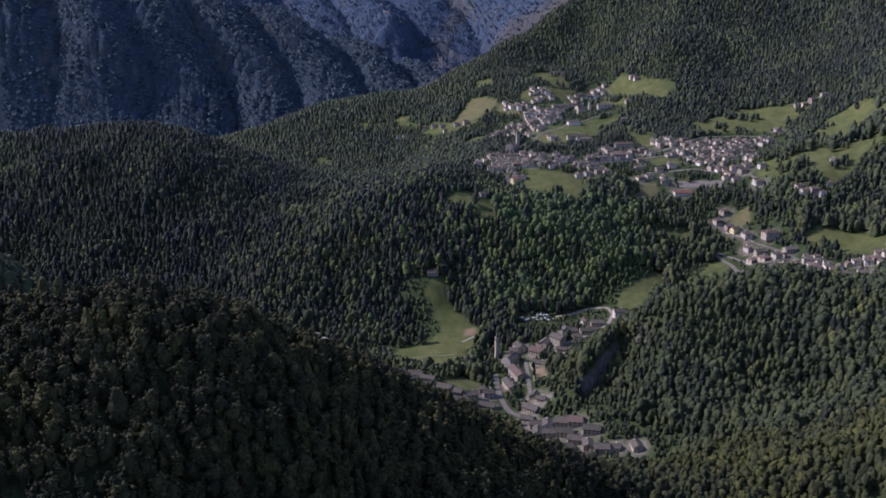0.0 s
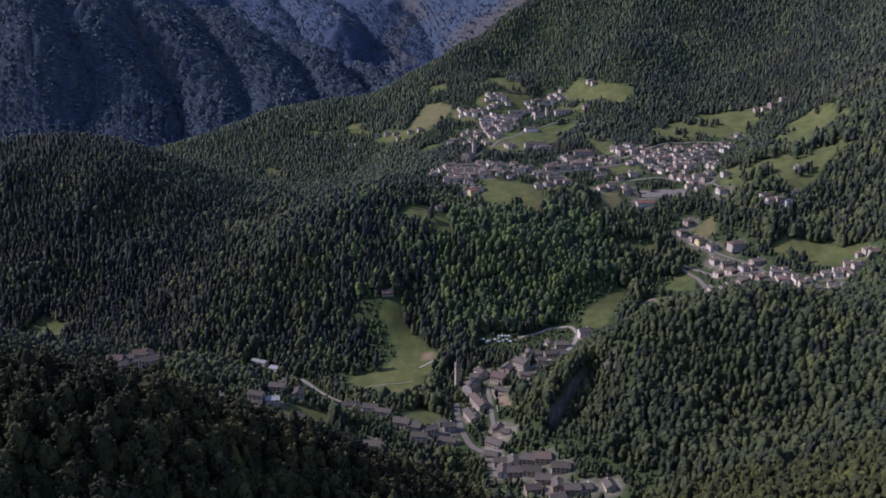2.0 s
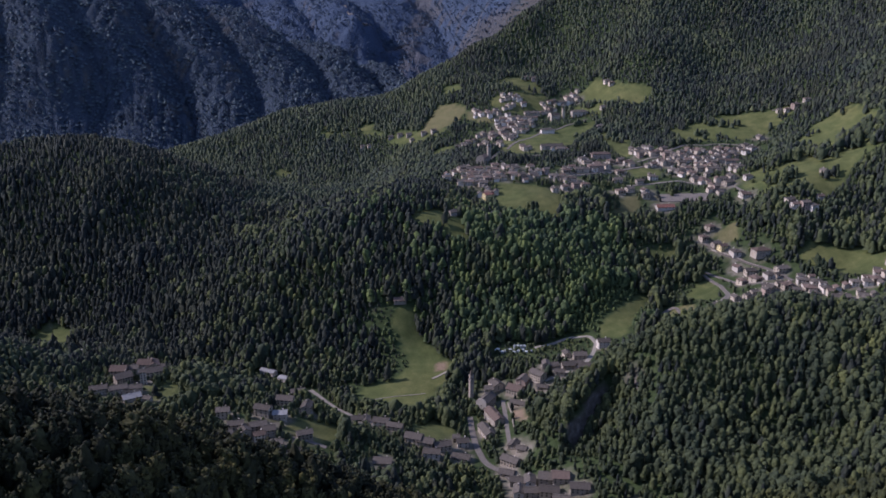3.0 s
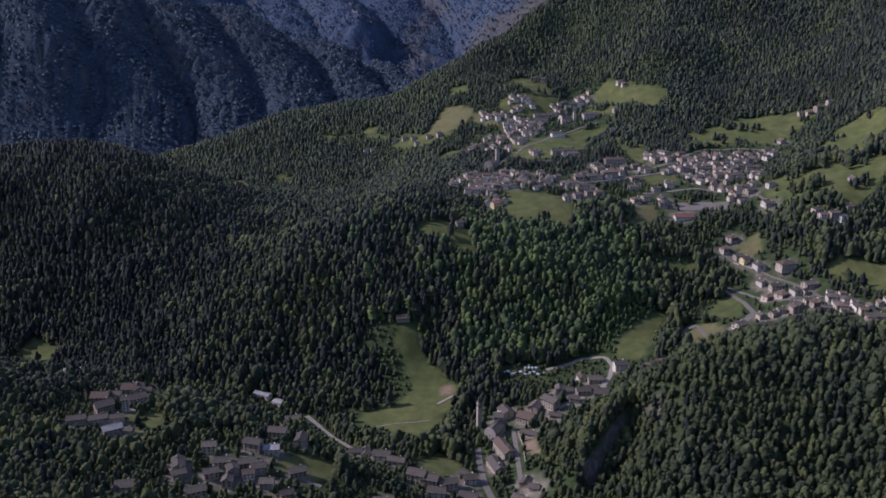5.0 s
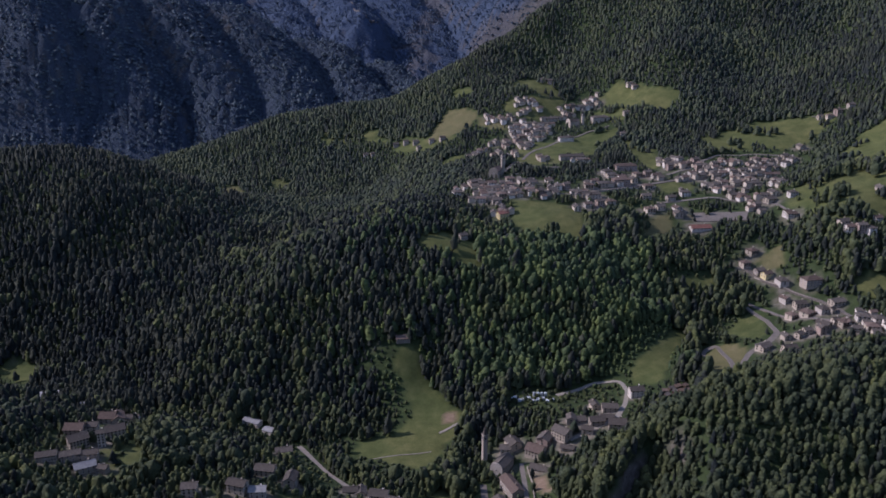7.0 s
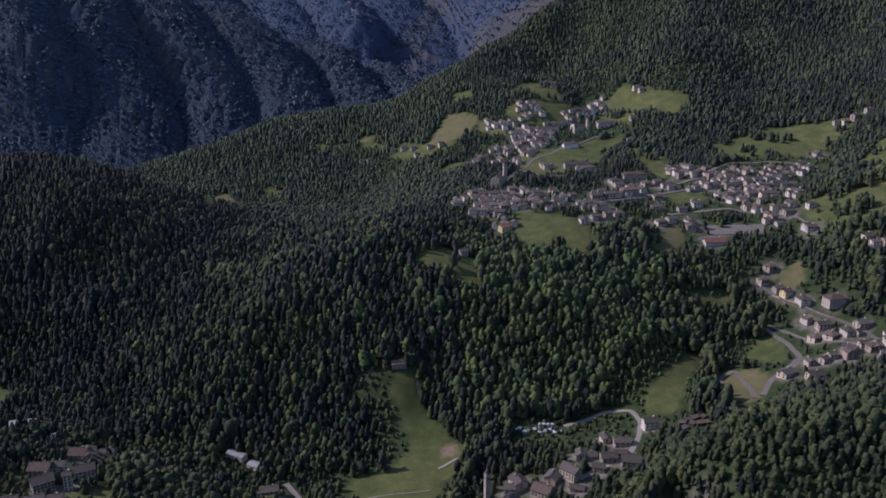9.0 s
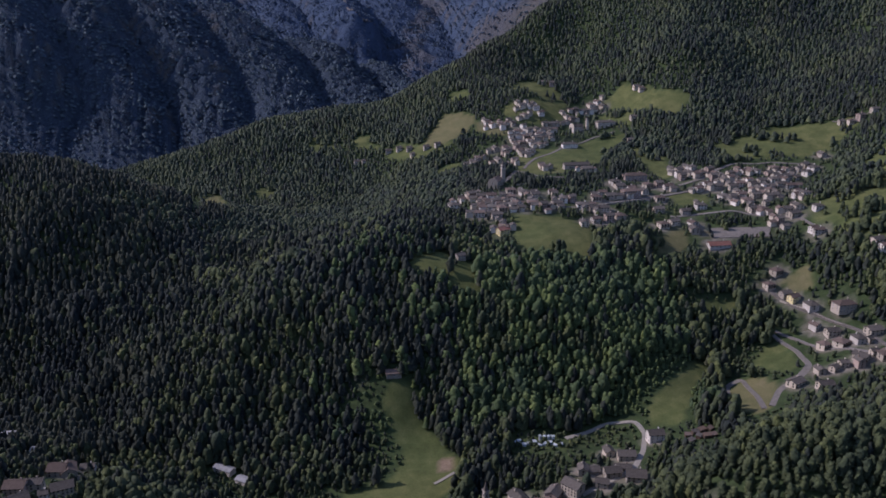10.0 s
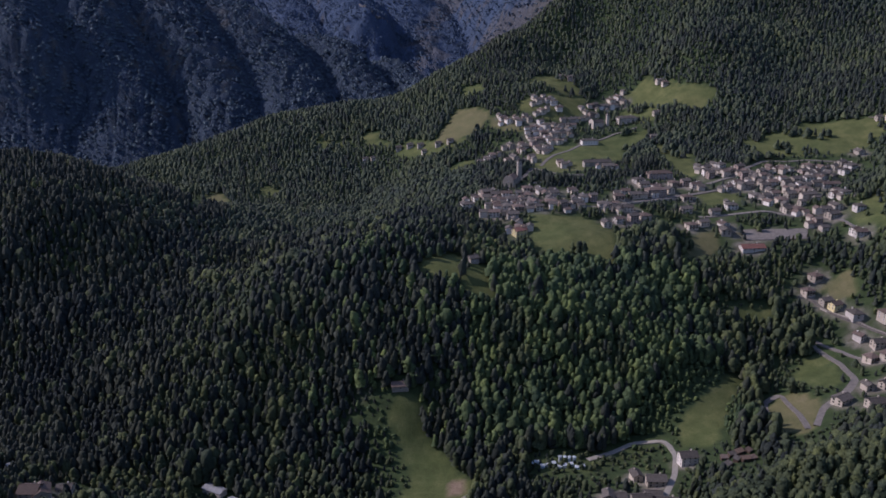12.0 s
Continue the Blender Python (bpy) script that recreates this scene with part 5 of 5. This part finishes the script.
# ---- churches ----
def bell_tower(x, y, turn, wide, tall, label, wall):
    ob = thing("bell_tower", label, "tower")
    part("shaft", [box(-wide / 2, wide / 2, -wide / 2, wide / 2, -3, tall * 0.74)], wall, ob)
    part("cornice", [box(-wide / 2 - 0.3, wide / 2 + 0.3, -wide / 2 - 0.3, wide / 2 + 0.3, tall * 0.74, tall * 0.755)], wall, ob)
    b = wide / 2 - 0.1
    part("belfry", [box(-b, b, -b, b, tall * 0.755, tall * 0.90)], wall, ob)
    part("upper_cornice", [box(-b - 0.35, b + 0.35, -b - 0.35, b + 0.35, tall * 0.90, tall * 0.915)], wall, ob)
    for px, py, a in ((0, -b - 0.01, 0), (-b - 0.01, 0, -90), (b + 0.01, 0, 90), (0, b + 0.01, 180)):
        opening("belfry_opening", BELFRY_MESH, ob, px, py, tall * 0.77, a)
    c = b * 0.85
    v = np.array([(-c, -c, tall * 0.915), (c, -c, tall * 0.915), (c, c, tall * 0.915), (-c, c, tall * 0.915), (0, 0, tall * 1.14)])
    part("spire", [(v, np.array([(0, 1, 4, 4), (1, 2, 4, 4), (2, 3, 4, 4), (3, 0, 4, 4)]))], ROOF_SLATE, ob)
    part("cross", [box(-0.06, 0.06, -0.06, 0.06, tall * 1.14 - 0.4, tall * 1.14 + 1.6), box(-0.45, 0.45, -0.05, 0.05, tall * 1.14 + 0.8, tall * 1.14 + 0.95)], WOOD_DARK, ob)
    ob.matrix_basis = pose(x, y, float(height(x, y)[0]), 0, 0, turn)


def church(x, y, turn, w, d, h, wall, roof, label, facing=None):
    """A nave with its ridge along x; the front with a rounded gable stands at -x."""
    ob = thing("church", label, "church")
    rise = d / 2 * 0.6
    bm_part("nave", gable_walls(w, d, h, rise), wall, ob)
    part("roof", gable_roof(w, d, h, rise, 0.6, 0.35), roof, ob)
    a = np.linspace(0, math.pi, 9)
    ring = [(math.cos(t) * (d / 2 + 0.2), h + math.sin(t) * (rise + 1.6)) for t in a]
    outline = [(d / 2 + 0.2, -3.0)] + ring + [(-d / 2 - 0.2, -3.0)]
    bm = bmesh.new()
    front = [bm.verts.new((-w / 2 - 0.9, p, q)) for p, q in outline]
    back = [bm.verts.new((-w / 2 - 0.1, p, q)) for p, q in outline]
    bm.faces.new(front)
    bm.faces.new(back[::-1])
    for k in range(len(front)):
        j = (k + 1) % len(front)
        bm.faces.new((front[k], back[k], back[j], front[j]))
    bmesh.ops.recalc_face_normals(bm, faces=bm.faces)
    bm_part("front", bm, facing or wall, ob, "front with a rounded gable")
    opening("door", DOOR_MESH, ob, -w / 2 - 0.91, 0, 0, -90)
    opening("window", WINDOWS[False], ob, -w / 2 - 0.91, 0, h * 0.7, -90)
    for k in range(4):
        opening("window", WINDOWS[False], ob, (k + 0.5) / 4 * w - w / 2, -d / 2 - 0.01, h * 0.55, 0)
    part("side_chapel", [box(-w * 0.1, w * 0.2, d / 2 - 0.1, d / 2 + 4, -3, h * 0.6)], wall, ob)
    ob.matrix_basis = pose(x, y, float(height(x, y)[0]), 0, 0, turn)


church(67, 914, 60, 24, 12, 10, WALL_STONE, ROOF_SLATE, "village church of rendered stone with a grey slate roof", WALL_WHITE)
bell_tower(51, 925, 20, 4.3, 37, "slender pale stone bell tower with a small spire", TOWER_STONE)
church(100, 1500, 70, 26, 13, 11, WALL_STONE, ROOF_BROWN, "upper village church with a brown tiled roof")
bell_tower(112, 1516, 15, 5.5, 32, "tall grey stone bell tower of the upper village", WALL_STONE)
church(268, 1812, 30, 22, 12, 9, WALL_CREAM, ROOF_SLATE, "cream chapel beside the school building")
bell_tower(286, 1811, 10, 4.5, 22, "cream rendered chapel bell tower", WALL_CREAM)


# ---- roads ----
def build_road(name, width, course, mat, label):
    pts = []
    for a, b in zip(course, course[1:]):
        n = max(1, round(math.dist(a, b) / 4))
        pts += [(a[0] + (b[0] - a[0]) * k / n, a[1] + (b[1] - a[1]) * k / n) for k in range(n)]
    p = np.array(pts + [course[-1]], float)
    for _ in range(3):
        p[1:-1] = (p[:-2] + 2 * p[1:-1] + p[2:]) / 4
    d = np.gradient(p, axis=0)
    side = np.stack([-d[:, 1], d[:, 0]], 1) / np.linalg.norm(d, axis=1)[:, None]
    l, r = p + side * width / 2, p - side * width / 2
    z = np.maximum(height(p[:, 0], p[:, 1]), (height(l[:, 0], l[:, 1]) + height(r[:, 0], r[:, 1])) / 2) + 0.5
    n = len(p)
    v = np.concatenate([np.column_stack([l, z - 2.5]), np.column_stack([l, z]), np.column_stack([p, z + 0.06]), np.column_stack([r, z]), np.column_stack([r, z - 2.5])])
    i = np.arange(n - 1)
    f = np.concatenate([np.stack([i + k * n, i + 1 + k * n, i + 1 + (k + 1) * n, i + (k + 1) * n], 1) for k in range(4)])
    tagged(mesh_object(name, v, f[:, ::-1], [mat]), label, "road", kind="structure")


for name, (width, course) in ROADS.items():
    pale = width <= 3 or name == "bridge_road"
    build_road("path" if width <= 3 else "road", width, course, GRAVEL if pale else ASPHALT, "pale gravel track across the grass" if pale else "worn grey asphalt village road")

# ---- yards and works ----
works = thing("waterworks", "pale blue and white treatment works beside the stream", "works")
for k in range(11):
    wx, wy = 80 + 4.8 * k, 1031 - 0.9 * k + (k % 3) * 1.6
    ww, wd, wh = 3.8, 3.4 + (k % 2), 1.5 + 0.5 * (k % 3)
    zz = float(height(wx, wy)[0])
    basin = part("basin", [box(wx - ww / 2, wx + ww / 2, wy - wd / 2, wy + wd / 2, zz - 2, zz + wh), box(wx - ww / 2 - 0.15, wx + ww / 2 + 0.15, wy - wd / 2 - 0.15, wy + wd / 2 + 0.15, zz + wh, zz + wh + 0.25)], PALE_BLUE, works)
    part("hatch", [box(wx - 0.7, wx + 0.7, wy - 0.7, wy + 0.7, zz + wh + 0.25, zz + wh + 0.5)], STONE_TRIM, basin)
t12 = np.arange(12) * math.pi / 6
ring12 = np.stack([np.cos(t12), np.sin(t12), 0 * t12], 1)
j12 = np.arange(12)
for k in range(4):
    wx, wy = 110 + 4.0 * k, 1034 - 0.4 * k
    at = np.array((wx, wy, float(height(wx, wy)[0])))
    rings = [ring12 * 1.6 + at - (0, 0, 2), ring12 * 1.6 + at + (0, 0, 5.0), ring12 * 1.75 + at + (0, 0, 5.1), ring12 * 1.75 + at + (0, 0, 5.4), ring12 * 0.2 + at + (0, 0, 6.0)]
    sides = [np.stack([j12 + q * 12, (j12 + 1) % 12 + q * 12, (j12 + 1) % 12 + q * 12 + 12, j12 + q * 12 + 12], 1) for q in range(4)]
    part("tank", [(np.vstack(rings), np.concatenate(sides))], PALE_BLUE, works, "tall round pale blue tank")
v = np.array([(x, y, 0) for x, y in ((365, 1360), (440, 1350), (433, 1331), (364, 1338))], float)
v[:, 2] = height(v[:, 0], v[:, 1]) + 0.8
pitch = part("sports_court", [(np.vstack([v, v - (0, 0, 4)]), np.array([(3, 2, 1, 0), (0, 1, 5, 4), (1, 2, 6, 5), (2, 3, 7, 6), (3, 0, 4, 7)]))], ASPHALT, None)
tagged(pitch, "grey hard-surfaced sports court beside the school road", "sports court", kind="structure")




# ---- retaining walls and a row of poplars ----
def retaining_wall(course, high, label):
    pts = []
    for a, b in zip(course, course[1:]):
        n = max(1, round(math.dist(a, b) / 5))
        pts += [(a[0] + (b[0] - a[0]) * k / n, a[1] + (b[1] - a[1]) * k / n) for k in range(n)]
    p = np.array(pts + [course[-1]], float)
    d = np.gradient(p, axis=0)
    side = np.stack([-d[:, 1], d[:, 0]], 1) / np.linalg.norm(d, axis=1)[:, None] * 0.3
    z = height(p[:, 0], p[:, 1])
    n, l, r = len(p), p + side, p - side
    v = np.concatenate([np.column_stack([l, z - 2]), np.column_stack([l, z + high]), np.column_stack([r, z + high]), np.column_stack([r, z - 2])])
    i = np.arange(n - 1)
    f = np.concatenate([np.stack([i + k * n, i + 1 + k * n, i + 1 + (k + 1) * n, i + (k + 1) * n], 1) for k in range(3)])
    tagged(mesh_object("retaining_wall", v, f[:, ::-1], [WALL_STONE]), label, "wall", "retaining walls")


retaining_wall([(118, 1528), (140, 1588), (170, 1546), (204, 1537)], 2.5, "pale stone retaining wall below the church street")
retaining_wall([(126, 1500), (150, 1512), (196, 1518)], 2.2, "pale stone terrace wall under the church quarter")
retaining_wall([(240, 1420), (290, 1444), (340, 1456)], 2.5, "stone retaining wall along the high street")
retaining_wall([(90, 912), (91, 880), (89, 842)], 2.2, "low stone wall beside the church lane")
retaining_wall([(410, 1230), (432, 1205), (456, 1172)], 2.0, "stone wall along the main road")


def make_poplar():
    g = np.random.default_rng(77)
    ob = thing("poplar_tree", "narrow dark green poplar beside the sports court", "tree", "poplars by the court")
    t = np.arange(6) * math.pi / 3
    ring = np.stack([np.cos(t), np.sin(t), 0 * t], 1)
    j = np.arange(6)
    part("trunk", [(np.vstack([ring * 0.22, ring * 0.12 + (0, 0, 3.0)]), np.stack([j, (j + 1) % 6, (j + 1) % 6 + 6, j + 6], 1))], BARK, ob)
    v, f = crown_shape(g, 26, 0.09, 20, low=0.1)
    # The crown takes the shade-darkened leaf colour of the near trees.
    mesh_object("crown", v * (4.2, 4.2, 10.0), f, [TREE_SHADELEAF], parent=ob)
    return ob


poplar = make_poplar()
for k in range(6):
    px, py = 398 + 8.5 * k, 1327 + 0.6 * k
    copy_thing(poplar, pose(px, py, float(height(px, py)[0]), 0, 0, 50 * k))
drop_thing(poplar)


# ---- single trees of the near hill ----
def make_tree(seed):
    g = np.random.default_rng(seed)
    ob = thing("broadleaf_tree", "full-crowned green broadleaf tree on the near hillside", "tree", "trees of the near hill")
    pieces = []
    stems = [((0, 0, -0.1), (0.01, 0, 0.5), 0.028, 0.012)] + [((0, 0, 0.24 + 0.07 * k), (0.2 * math.cos(2 * k), 0.2 * math.sin(2 * k), 0.52 + 0.07 * k), 0.013, 0.005) for k in range(3)]
    for a, b, ra, rb in stems:
        a, b, t = np.array(a), np.array(b), np.arange(6) * math.pi / 3
        ring = np.stack([np.cos(t), np.sin(t), 0 * t], 1)
        j = np.arange(6)
        pieces.append((np.vstack([a + ring * ra, b + ring * rb]), np.stack([j, (j + 1) % 6, (j + 1) % 6 + 6, j + 6], 1)))
    part("trunk", pieces, BARK, ob)
    v, f = leafy_shape(g, 6, 9, 100, 0.046)
    mesh_object("crown", v, f, [TREE_SHADELEAF], smooth=True, parent=ob)
    return ob


TREES = [make_tree(40 + k) for k in range(6)]
for k, (x, y, z, h) in enumerate(LONE_TREES):
    s = k % 6
    w = h * rng.uniform(0.85, 1.2)
    m = Matrix.Translation((x, y, z - 0.3)) @ pose(0, 0, 0, 0, 0, rng.uniform(0, 360)) @ Matrix.Diagonal((w, w, h, 1))
    copy_thing(TREES[s], m)
for pattern in TREES:
    drop_thing(pattern)
